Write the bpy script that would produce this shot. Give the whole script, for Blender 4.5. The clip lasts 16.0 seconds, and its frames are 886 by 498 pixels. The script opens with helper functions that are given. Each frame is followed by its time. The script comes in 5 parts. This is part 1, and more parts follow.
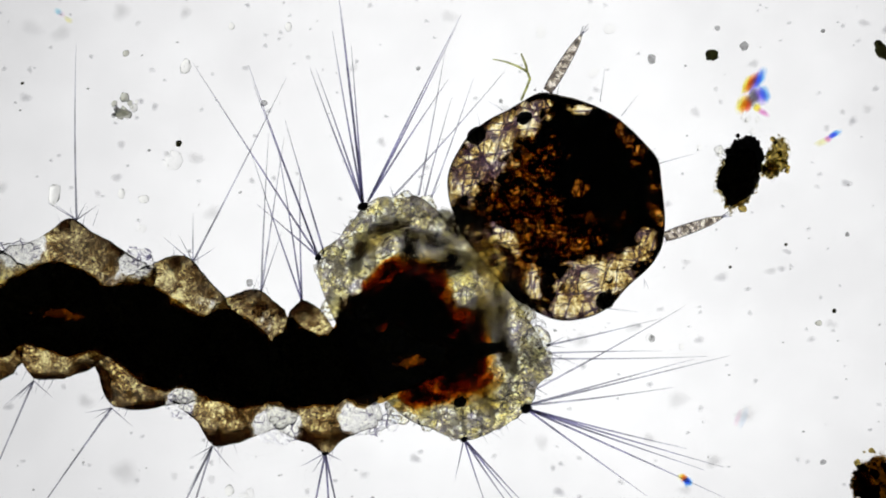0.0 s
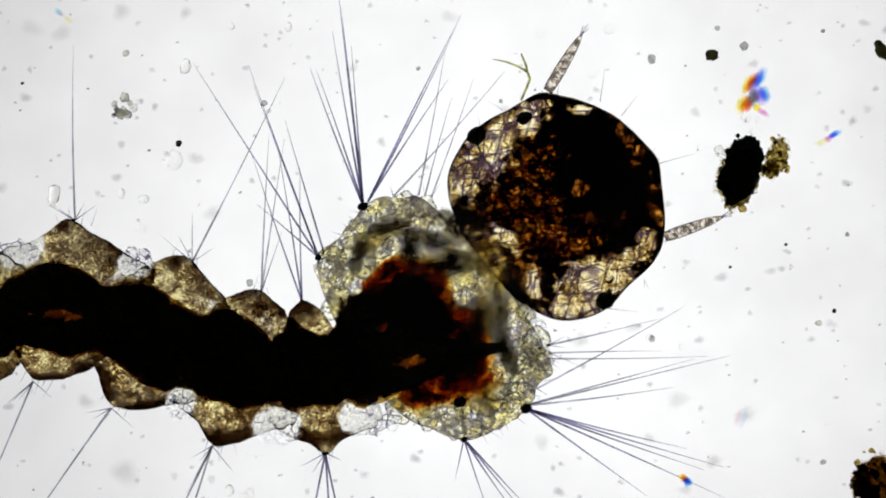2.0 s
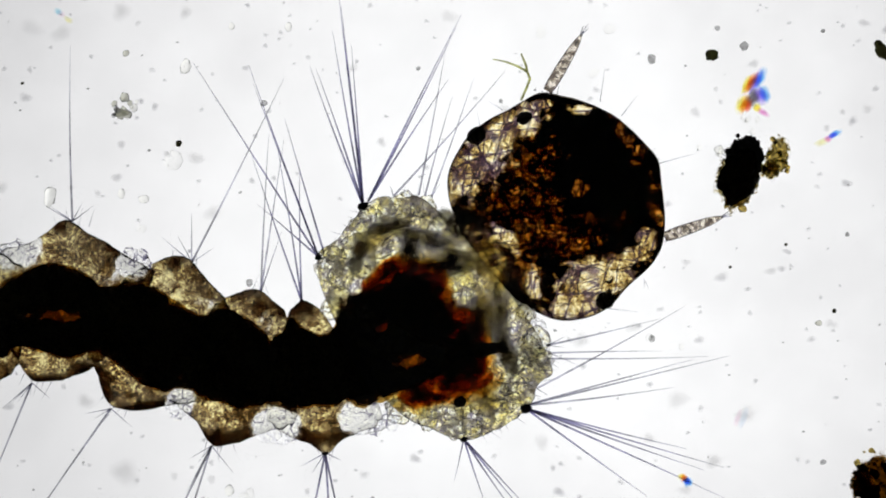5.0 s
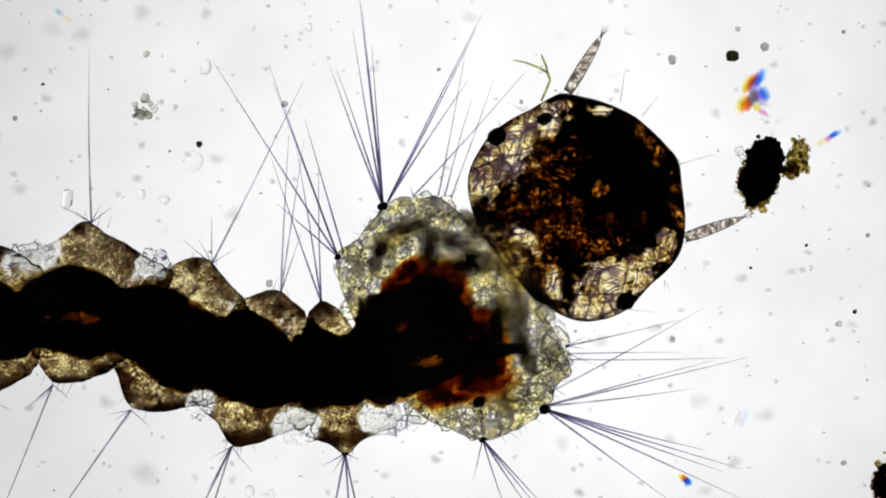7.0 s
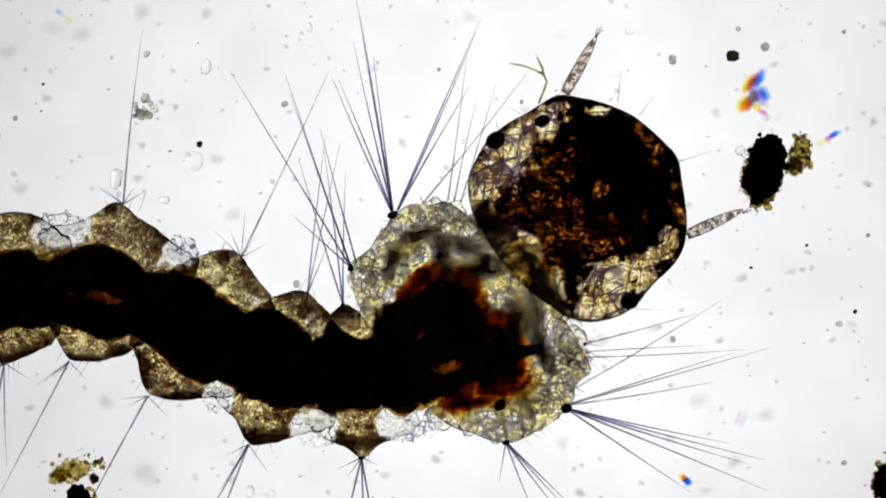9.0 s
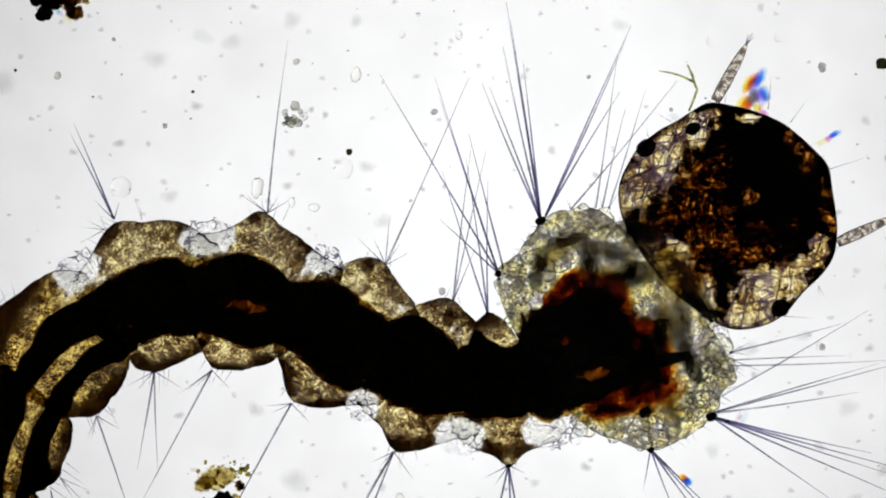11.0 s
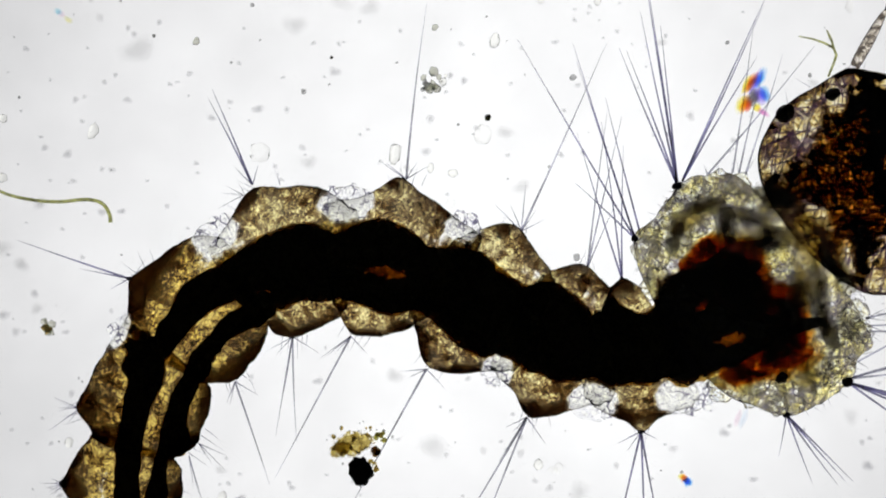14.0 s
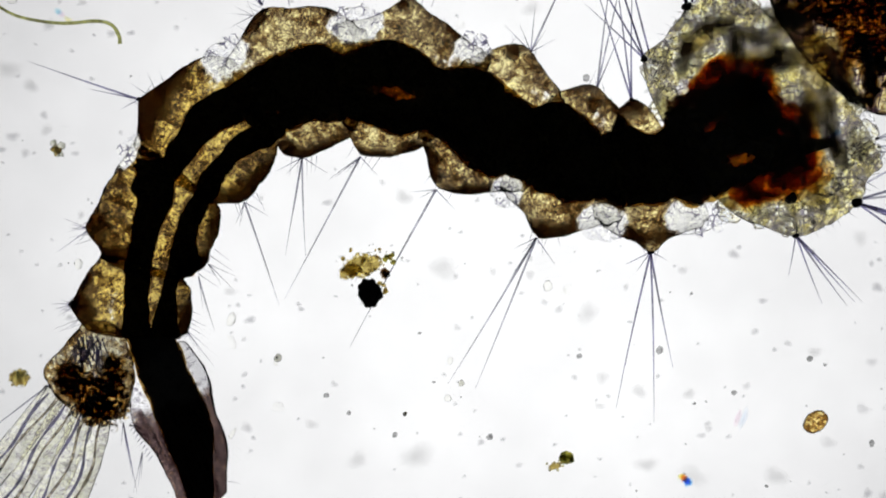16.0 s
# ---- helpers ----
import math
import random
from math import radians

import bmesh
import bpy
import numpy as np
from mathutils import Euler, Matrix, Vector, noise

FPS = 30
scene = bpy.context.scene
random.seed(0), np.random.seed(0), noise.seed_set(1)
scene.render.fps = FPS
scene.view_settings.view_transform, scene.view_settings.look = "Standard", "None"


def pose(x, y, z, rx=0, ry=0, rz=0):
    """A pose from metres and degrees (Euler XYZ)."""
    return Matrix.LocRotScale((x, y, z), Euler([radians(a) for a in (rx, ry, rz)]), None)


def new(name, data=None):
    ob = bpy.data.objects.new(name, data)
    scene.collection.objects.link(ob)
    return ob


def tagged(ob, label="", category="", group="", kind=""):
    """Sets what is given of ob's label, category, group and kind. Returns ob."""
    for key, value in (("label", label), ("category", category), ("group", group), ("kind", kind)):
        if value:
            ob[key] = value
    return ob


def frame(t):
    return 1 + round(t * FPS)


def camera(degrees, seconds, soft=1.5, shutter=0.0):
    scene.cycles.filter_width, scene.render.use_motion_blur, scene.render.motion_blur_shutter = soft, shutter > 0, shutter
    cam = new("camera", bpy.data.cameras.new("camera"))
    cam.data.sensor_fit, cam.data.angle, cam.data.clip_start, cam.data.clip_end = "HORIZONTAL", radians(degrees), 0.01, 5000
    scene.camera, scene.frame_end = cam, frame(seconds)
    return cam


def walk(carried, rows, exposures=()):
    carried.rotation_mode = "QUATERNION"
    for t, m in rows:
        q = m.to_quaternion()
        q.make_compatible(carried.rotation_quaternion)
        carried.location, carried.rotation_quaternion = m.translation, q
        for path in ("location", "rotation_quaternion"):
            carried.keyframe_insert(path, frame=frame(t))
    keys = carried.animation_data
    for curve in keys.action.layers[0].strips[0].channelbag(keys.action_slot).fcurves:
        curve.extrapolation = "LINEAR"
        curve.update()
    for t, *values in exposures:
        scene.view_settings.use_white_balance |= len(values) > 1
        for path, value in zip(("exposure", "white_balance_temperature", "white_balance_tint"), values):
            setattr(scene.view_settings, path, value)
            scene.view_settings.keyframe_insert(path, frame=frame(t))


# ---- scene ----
# A microscope's field, built a thousandfold so that one metre stands for one millimetre.
# Everything is laid out in plan units: U metres each, x to the right, y down the slide, origin at
# the corner of the first view, z up from the top of the glass slide.
U = 2.4e-3
CX, CY = 784.0, 441.0
MID = 115.0                       # height of the larva's middle plane


def V(x, y, z=0.0):
    """Plan units to metres."""
    return Vector(((x - CX) * U, (CY - y) * U, z * U))


# ---- camera: the stage travels under the microscope, told as the camera's travel ----
LENS = 4.0
HIGH = CX / math.tan(radians(LENS / 2)) + MID
cam = camera(LENS, 16.0, soft=1.95, shutter=0.3)
TRAVEL = [(0, 0, 0), (4.2, 0, 0), (6.3, 0, 0), (6.5, 6, 0), (6.75, 22, 0.6), (7, 36.5, 1.5), (9, 37, 1.5), (9.25, 54, 2), (9.5, 87.3, 3.1),
          (9.7, 139, 6), (10.7, 276, 14), (11.8, 402, 20.5), (12, 435, 23), (12.25, 488, 25.5), (12.5, 536, 27.5), (12.7, 546, 27.6), (13, 546.6, 27.6), (13.5, 546.6, 27.2),
          (13.7, 547.5, 0), (14, 549.7, -46), (14.5, 554.3, -124), (15, 559, -211.5), (15.5, 563, -291.5), (16, 566.5, -363.5)]


def carried(x, y, z):
    """Rows for a thing that keeps its place under the lens at plan point x, y of the first view."""
    return [(t, Matrix.Translation(V(x - dx, y - dy, z))) for t, dx, dy in TRAVEL]


walk(cam, carried(CX, CY, HIGH))

# ---- world and light ----
world = bpy.data.worlds.new("dark_room")
scene.world = world
world.use_nodes = True
world.node_tree.nodes["Background"].inputs[0].default_value = (0.9, 0.95, 1.0, 1)
world.node_tree.nodes["Background"].inputs[1].default_value = 0.02
scene.cycles.transparent_max_bounces = 32


# ---- materials ----
class Mat:
    """A node material, with short ways to add nodes; texture space is the object's, in plan units."""

    def __init__(self, name):
        self.m = bpy.data.materials.new(name)
        self.m.use_nodes = True
        self.t = self.m.node_tree
        self.t.nodes.clear()
        self.out = self.t.nodes.new("ShaderNodeOutputMaterial")
        co = self.t.nodes.new("ShaderNodeTexCoord")
        mp = self.t.nodes.new("ShaderNodeMapping")
        mp.inputs["Scale"].default_value = (1 / U, 1 / U, 0.03 / U)
        self.t.links.new(co.outputs["Object"], mp.inputs["Vector"])
        info = self.t.nodes.new("ShaderNodeObjectInfo")
        mul = self.t.nodes.new("ShaderNodeVectorMath")
        mul.operation = "MULTIPLY_ADD"
        self.t.links.new(info.outputs["Random"], mul.inputs[0])
        mul.inputs[1].default_value = (900, 700, 500)
        self.t.links.new(mp.outputs[0], mul.inputs[2])
        self.co = mul.outputs[0]

    def own(self, name):
        """A value that the mesh carries: thick, along."""
        n = self.t.nodes.new("ShaderNodeAttribute")
        n.attribute_name = name
        return n.outputs["Fac"]

    def gain(self, v, k, mid=0.5):
        return self.maths("ADD", self.maths("MULTIPLY", self.maths("SUBTRACT", v, 0.5), k), mid)

    def step(self, v, lo, hi):
        """0 at lo, 1 at hi, smooth between; lo may be the larger."""
        x = self.maths("MULTIPLY", self.maths("SUBTRACT", v, lo), 1 / (hi - lo), True)
        return self.maths("MULTIPLY", self.maths("MULTIPLY", x, x), self.maths("SUBTRACT", 3.0, self.maths("MULTIPLY", x, 2.0)))

    def node(self, kind, **ins):
        n = self.t.nodes.new(kind)
        for k, v in ins.items():
            self.put(n.inputs[k.replace("_", " ")], v)
        return n

    def put(self, socket, v):
        if isinstance(v, bpy.types.NodeSocket):
            self.t.links.new(v, socket)
        else:
            socket.default_value = v

    def noise(self, size, detail=4.0, rough=0.6, twist=0.0, co=None):
        n = self.node("ShaderNodeTexNoise", Vector=co or self.co, Scale=1 / size, Detail=detail, Roughness=rough, Distortion=twist)
        return n.outputs["Fac"]

    def cells(self, size, edge=True, co=None):
        n = self.t.nodes.new("ShaderNodeTexVoronoi")
        n.feature = "DISTANCE_TO_EDGE" if edge else "F1"
        self.put(n.inputs["Vector"], co or self.co)
        n.inputs["Scale"].default_value = 1 / size
        return n.outputs["Distance"]

    def warped(self, size, amount):
        """Texture space shaken by noise."""
        n = self.node("ShaderNodeTexNoise", Vector=self.co, Scale=1 / size, Detail=3.0)
        s = self.node("ShaderNodeVectorMath")
        s.operation = "MULTIPLY_ADD"
        self.put(s.inputs[0], n.outputs["Color"])
        s.inputs[1].default_value = (amount, amount, amount)
        self.put(s.inputs[2], self.co)
        return s.outputs[0]

    def maths(self, op, a, b=0.0, clamp=False):
        n = self.t.nodes.new("ShaderNodeMath")
        n.operation, n.use_clamp = op, clamp
        self.put(n.inputs[0], a)
        self.put(n.inputs[1], b)
        return n.outputs[0]

    def ramp(self, fac, *stops):
        n = self.t.nodes.new("ShaderNodeValToRGB")
        e = n.color_ramp.elements
        e[0].position, e[1].position = stops[0][0], stops[-1][0]
        e[0].color, e[1].color = (*stops[0][1], 1), (*stops[-1][1], 1)
        for p, c in stops[1:-1]:
            e.new(p).color = (*c, 1)
        self.put(n.inputs[0], fac)
        return n.outputs[0]

    def mix(self, fac, a, b, blend="MIX"):
        n = self.t.nodes.new("ShaderNodeMix")
        n.data_type, n.blend_type = "RGBA", blend
        self.put(n.inputs[0], fac)
        for i, v in ((6, a), (7, b)):
            self.put(n.inputs[i], v if isinstance(v, bpy.types.NodeSocket) else (*v, 1))
        return n.outputs[2]

    def blend(self, fac, a, b):
        n = self.t.nodes.new("ShaderNodeMixShader")
        self.put(n.inputs[0], fac)
        self.t.links.new(a, n.inputs[1])
        self.t.links.new(b, n.inputs[2])
        return n.outputs[0]

    def bump(self, height, strength, distance):
        n = self.node("ShaderNodeBump", Height=height, Strength=strength, Distance=distance * U)
        return n.outputs[0]

    def clear(self, colour, ior=1.0, normal=None):
        """Light passes, tinted; bent where the index differs from water's."""
        if ior == 1.0:
            return self.node("ShaderNodeBsdfTransparent", Color=colour).outputs[0]
        n = self.node("ShaderNodeBsdfRefraction", Color=colour, IOR=ior, Roughness=0.0)
        if normal:
            self.put(n.inputs["Normal"], normal)
        return n.outputs[0]

    def solid(self, colour, rough=0.6, normal=None):
        n = self.node("ShaderNodeBsdfPrincipled", Base_Color=colour, Roughness=rough)
        if normal:
            self.put(n.inputs["Normal"], normal)
        return n.outputs[0]

    def done(self, shader):
        self.t.links.new(shader, self.out.inputs[0])
        return self.m


def tissue(name, dark, mid, light, lines, size=42.0, ior=1.05, line=0.05, body=0.04, lift=0.0, grain=8.0, lined=0.5, relief=0.35, beads=0.5, inner=0.0):
    """Translucent flesh: blotches, granules and fine creases in what it lets through."""
    k = Mat(name)
    co = k.warped(grain * 3, grain * 2.2)
    f = k.maths("ADD", k.maths("MULTIPLY", k.gain(k.noise(size, 4, 0.66, 0.7), 4.0), 0.58), k.maths("MULTIPLY", k.gain(k.noise(grain, 3, 0.65), 4.4), 0.42))
    f = k.maths("ADD", f, lift)
    if inner:
        f = k.maths("ADD", f, k.gain(k.own("thick"), inner, -inner * 0.2))
    c = k.ramp(f, (0.10, dark), (0.42, mid), (0.70, tuple(0.6 * m + 0.4 * v for m, v in zip(mid, light))), (0.95, light))
    # bright granules in patches
    bead = k.step(k.cells(grain * 1.5, False, co), 0.50, 0.14)
    patch = k.step(k.maths("ADD", k.noise(size * 0.8, 2), k.gain(f, 0.25, 0.0)), 0.40, 0.58)
    c = k.mix(k.maths("MULTIPLY", k.maths("MULTIPLY", bead, patch), beads, True), c, light)
    # fine wandering creases
    ridge = k.maths("ABSOLUTE", k.maths("SUBTRACT", k.noise(size * 0.55, 2, 0.5, 1.6), 0.5))
    ridge = k.maths("MINIMUM", ridge, k.maths("ABSOLUTE", k.maths("SUBTRACT", k.noise(size * 0.35, 2, 0.5, 1.2, k.warped(50, 60)), 0.47)))
    c = k.mix(k.maths("MULTIPLY", k.step(ridge, line * 0.32, line * 0.06), lined), c, lines)
    s = k.clear(c, ior, k.bump(k.noise(grain * 2.4, 3), relief, 5)) if ior != 1.0 else k.clear(c)
    return k.done(k.blend(body, s, k.solid(c, 0.55)))


def mass(name, deep, thin, size=30.0, power=1.2, body=0.03, spread=0.9, crisp=0.0):
    """A soft inner mass: what it lets through falls with its own thickness, so it fades at its edge."""
    k = Mat(name)
    f = k.maths("ADD", k.maths("MULTIPLY", k.gain(k.noise(size, 4, 0.62, 0.6), 2.4), 0.65), k.maths("MULTIPLY", k.gain(k.noise(size * 0.25, 3, 0.65), 2.2), 0.35))
    c = k.ramp(f, (0.18, deep), (0.5, tuple((p + q) / 2 for p, q in zip(deep, thin))), (0.85, thin))
    th = k.maths("POWER", k.own("thick"), power)
    th = k.maths("MULTIPLY", th, k.maths("ADD", 1 - spread * 0.5, k.maths("MULTIPLY", k.gain(k.noise(size * 0.7, 3), 2.0), spread)), True)
    if crisp:
        th = k.step(k.maths("ADD", k.own("thick"), k.gain(k.noise(crisp, 4, 0.65, 0.5), 2.2, 0.0)), 0.30, 0.56)
    c = k.mix(th, (1, 1, 1), c)
    return k.done(k.blend(body, k.clear(c), k.solid(c, 0.6)))


M = {}

def flesh(name, deep, mid, pale, grey):
    """Body flesh: soft brown and olive blotches, pale yellow granules in drifts, stained lobes, clear skin near some
    joints, a thin dark outline painted in for the light bent away at the edge.
    """
    k = Mat(name)
    f = k.maths("ADD", k.maths("MULTIPLY", k.gain(k.noise(17, 5, 0.72, 0.4), 3.6), 0.56), k.maths("MULTIPLY", k.gain(k.noise(4.5, 3, 0.72), 4.6), 0.44))
    f = k.maths("ADD", k.maths("ADD", f, k.gain(k.noise(60, 4, 0.62, 0.3), 1.45, 0.0)), k.gain(k.own("thick"), 0.40, 0.04))
    c = k.ramp(f, (0.16, deep), (0.46, mid), (0.74, tuple(0.6 * m + 0.4 * v for m, v in zip(mid, pale))), (1.0, pale))
    dull = k.step(k.noise(50, 3, 0.6, 0.4, k.warped(40, 70)), 0.42, 0.58)
    c = k.mix(k.maths("MULTIPLY", dull, grey), c, k.mix(k.step(k.noise(6, 3, 0.7), 0.38, 0.62), (0.30, 0.27, 0.21), (0.62, 0.59, 0.53)))
    co = k.warped(14, 12)
    drift = k.step(k.maths("ADD", k.noise(15, 3, 0.7), k.gain(f, 0.20, 0.0)), 0.46, 0.62)
    c = k.mix(k.maths("MULTIPLY", k.maths("MULTIPLY", k.step(k.noise(4.5, 3, 0.7, 0.6, co), 0.48, 0.60), drift), 0.8), c, pale)
    brown = k.step(k.maths("ADD", k.own("stain"), k.gain(k.noise(13, 4, 0.65), 1.6, 0.0)), 0.25, 0.85)
    c = k.mix(k.maths("MULTIPLY", brown, 0.84), c, k.ramp(k.noise(9, 3, 0.65), (0.40, tuple(v * 0.6 for v in deep)), (0.64, (0.17, 0.085, 0.026))))
    bare = k.step(k.maths("ADD", k.own("bare"), k.gain(k.noise(15, 3, 0.6), 0.9, 0.0)), 0.36, 0.62)
    ridge = k.maths("ABSOLUTE", k.maths("SUBTRACT", k.noise(17, 2, 0.5, 1.4), 0.5))
    skin = k.mix(k.maths("MULTIPLY", k.step(ridge, 0.012, 0.003), 0.5), k.ramp(k.noise(10, 3, 0.6, 0.8), (0.30, (0.88, 0.88, 0.86)), (0.40, (1.0, 1.0, 0.97))), (0.30, 0.28, 0.40))
    c = k.mix(bare, c, skin)
    # refraction's dark edge, put into the colour along the silhouette, weaker on bare skin
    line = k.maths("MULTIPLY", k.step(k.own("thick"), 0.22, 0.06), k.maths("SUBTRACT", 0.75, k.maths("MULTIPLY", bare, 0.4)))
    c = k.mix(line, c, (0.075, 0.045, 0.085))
    s = k.clear(c, 1.03, k.bump(k.noise(11, 3), 0.25, 4))
    return k.done(k.blend(0.02, s, k.solid(c, 0.55)))


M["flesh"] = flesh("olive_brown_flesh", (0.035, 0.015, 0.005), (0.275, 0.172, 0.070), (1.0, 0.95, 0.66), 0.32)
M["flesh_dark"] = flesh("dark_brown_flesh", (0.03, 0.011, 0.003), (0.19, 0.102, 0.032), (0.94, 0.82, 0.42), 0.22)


def cellular():
    """Clear thorax flesh: pale yellow-white cells in a grey-violet net, with duller patches between."""
    k = Mat("clear_cellular_flesh")
    co = k.warped(26, 20)
    base = k.ramp(k.gain(k.noise(7, 4, 0.7, 0.4), 3.6), (0.06, (0.50, 0.48, 0.48)), (0.28, (0.96, 0.95, 0.86)), (0.46, (1.0, 1.0, 0.96)))
    warm = k.step(k.noise(30, 3, 0.6, 0.5), 0.42, 0.58)
    c = k.mix(warm, base, k.mix(1.0, base, (1.0, 0.96, 0.69), "MULTIPLY"))
    dull = k.step(k.noise(64, 3, 0.55, 0.8, k.warped(60, 50)), 0.54, 0.70)
    c = k.mix(k.maths("MULTIPLY", dull, 0.32), c, (0.60, 0.57, 0.48))
    net = k.maths("MULTIPLY", k.step(k.cells(27, True, co), 0.20, 0.02), k.step(k.noise(44, 2), 0.36, 0.56))
    c = k.mix(k.maths("MULTIPLY", net, 0.75), c, (0.38, 0.35, 0.34))
    fine = k.maths("MULTIPLY", k.step(k.cells(9, True, k.warped(12, 8)), 0.12, 0.02), k.step(k.noise(36, 2, 0.5, 0.0, co), 0.38, 0.54))
    c = k.mix(k.maths("MULTIPLY", fine, 0.8), c, (0.36, 0.33, 0.41))
    bead = k.maths("MULTIPLY", k.step(k.cells(13, False, co), 0.36, 0.10), k.step(k.noise(40, 2), 0.46, 0.60))
    c = k.mix(bead, c, (1.0, 1.0, 0.95))
    s = k.clear(c, 1.022, k.bump(k.noise(14, 3), 0.3, 4))
    return k.done(k.blend(0.03, s, k.solid(c, 0.55)))


M["thorax"] = cellular()


def lobule_material():
    """Granular fat: pale yellow-white grains, dull between them; the refraction-dark edge of each lobule is painted on.
    """
    k = Mat("pale_granular_fat")
    g = k.gain(k.noise(5.5, 3, 0.65, 0.3), 3.6)
    c = k.ramp(g, (0.06, (0.50, 0.46, 0.36)), (0.28, (0.95, 0.93, 0.76)), (0.50, (1.0, 1.0, 0.94)))
    c = k.mix(k.step(k.noise(40, 2), 0.42, 0.58), c, k.mix(1.0, c, (0.93, 0.94, 1.0), "MULTIPLY"))
    # edge darkening of bent light, mixed into the colour where the lobule thins out
    wall = k.step(k.maths("ADD", k.own("thick"), k.gain(k.noise(14, 3), 0.5, 0.0)), 0.36, 0.10)
    c = k.mix(k.maths("MULTIPLY", wall, 0.55), c, (0.25, 0.22, 0.24))
    return k.done(k.blend(0.02, k.clear(c, 1.014, k.bump(k.noise(9, 3), 0.2, 3)), k.solid(c, 0.55)))


def skin_cell_material():
    """Clear water-filled cells of the joint skin, with a faint violet net."""
    k = Mat("clear_skin_cells")
    net = k.maths("MULTIPLY", k.step(k.cells(15, True, k.warped(20, 10)), 0.10, 0.015), k.step(k.noise(26, 2), 0.40, 0.56))
    c = k.mix(k.maths("MULTIPLY", net, 0.8), k.ramp(k.noise(12, 2), (0.3, (0.96, 0.96, 0.97)), (0.5, (1.0, 1.0, 0.99))), (0.30, 0.28, 0.40))
    return k.done(k.clear(c, 1.012, k.bump(k.noise(16, 2), 0.1, 3)))


M["lobule"] = lobule_material()
M["skin_cell"] = skin_cell_material()
M["membrane"] = tissue("clear_wrinkled_membrane", (0.93, 0.93, 0.95), (0.99, 0.99, 0.99), (1.0, 1.0, 1.0), (0.16, 0.15, 0.26), 34, ior=1.01, line=0.045, lift=0.4, lined=0.35, body=0.0, beads=0.2, relief=0.08)


def shell():
    """Amber head capsule: golden blotches, violet cross-lines of muscle under it, a dark rim where it is seen edge on."""
    k = Mat("amber_head_capsule")
    f = k.maths("ADD", k.maths("MULTIPLY", k.gain(k.noise(34, 4, 0.66, 0.7), 3.4), 0.6), k.maths("MULTIPLY", k.gain(k.noise(6, 3, 0.65), 3.4), 0.4))
    c = k.ramp(f, (0.10, (0.16, 0.09, 0.03)), (0.34, (0.62, 0.52, 0.30)), (0.54, (0.95, 0.90, 0.68)), (0.76, (1.0, 1.0, 0.94)))
    for turn, size, lo, stretch in ((0.15, 22, 0.38, 6.0), (1.32, 20, 0.38, 6.0), (-1.0, 30, 0.46, 4.5)):
        m = k.node("ShaderNodeMapping", Vector=k.warped(44, 12), Rotation=(0, 0, turn), Scale=(stretch, 1.0, 1.0))
        m.vector_type = "TEXTURE"
        web = k.maths("MULTIPLY", k.step(k.cells(size, True, m.outputs[0]), 0.065, 0.015), k.step(k.noise(50 + size, 2), lo, lo + 0.12))
        c = k.mix(k.maths("MULTIPLY", web, 0.85), c, (0.13, 0.07, 0.17))
    rim = k.step(k.maths("ADD", k.own("thick"), k.gain(k.noise(40, 3), 0.25, 0.0)), 0.28, 0.08)
    c = k.mix(k.maths("MULTIPLY", rim, 0.9), c, (0.07, 0.03, 0.10))
    s = k.clear(c, 1.03, k.bump(k.noise(13, 3), 0.2, 4))
    return k.done(k.blend(0.03, s, k.solid(c, 0.5)))


M["head"] = shell()
M["neck"] = mass("olive_neck_skin", (0.76, 0.71, 0.54), (1.0, 0.97, 0.82), 28, 1.2)
M["fold"] = mass("olive_muscle_fold", (0.50, 0.43, 0.24), (0.95, 0.88, 0.58), 26, 1.4)
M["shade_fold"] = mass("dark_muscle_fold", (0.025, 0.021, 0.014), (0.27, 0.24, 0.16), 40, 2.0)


def rust_material():
    """Rust-red tissue: yellow where it is thin, then orange, almost black-red where it is thick."""
    k = Mat("rust_red_tissue")
    d = k.maths("MULTIPLY", k.maths("POWER", k.own("thick"), 1.2), k.maths("ADD", 0.50, k.gain(k.noise(30, 4, 0.62, 0.4), 2.6, 0.36)))
    d = k.maths("ADD", d, k.maths("MULTIPLY", k.gain(k.noise(6, 3, 0.65), 0.7, 0.0), k.own("thick")), True)
    c = k.ramp(d, (0.0, (1.0, 1.0, 1.0)), (0.2, (0.96, 0.84, 0.50)), (0.40, (0.74, 0.40, 0.07)), (0.62, (0.40, 0.10, 0.008)), (0.9, (0.07, 0.010, 0.002)))
    return k.done(k.blend(0.02, k.clear(c), k.solid(c, 0.6)))


M["rust"] = rust_material()


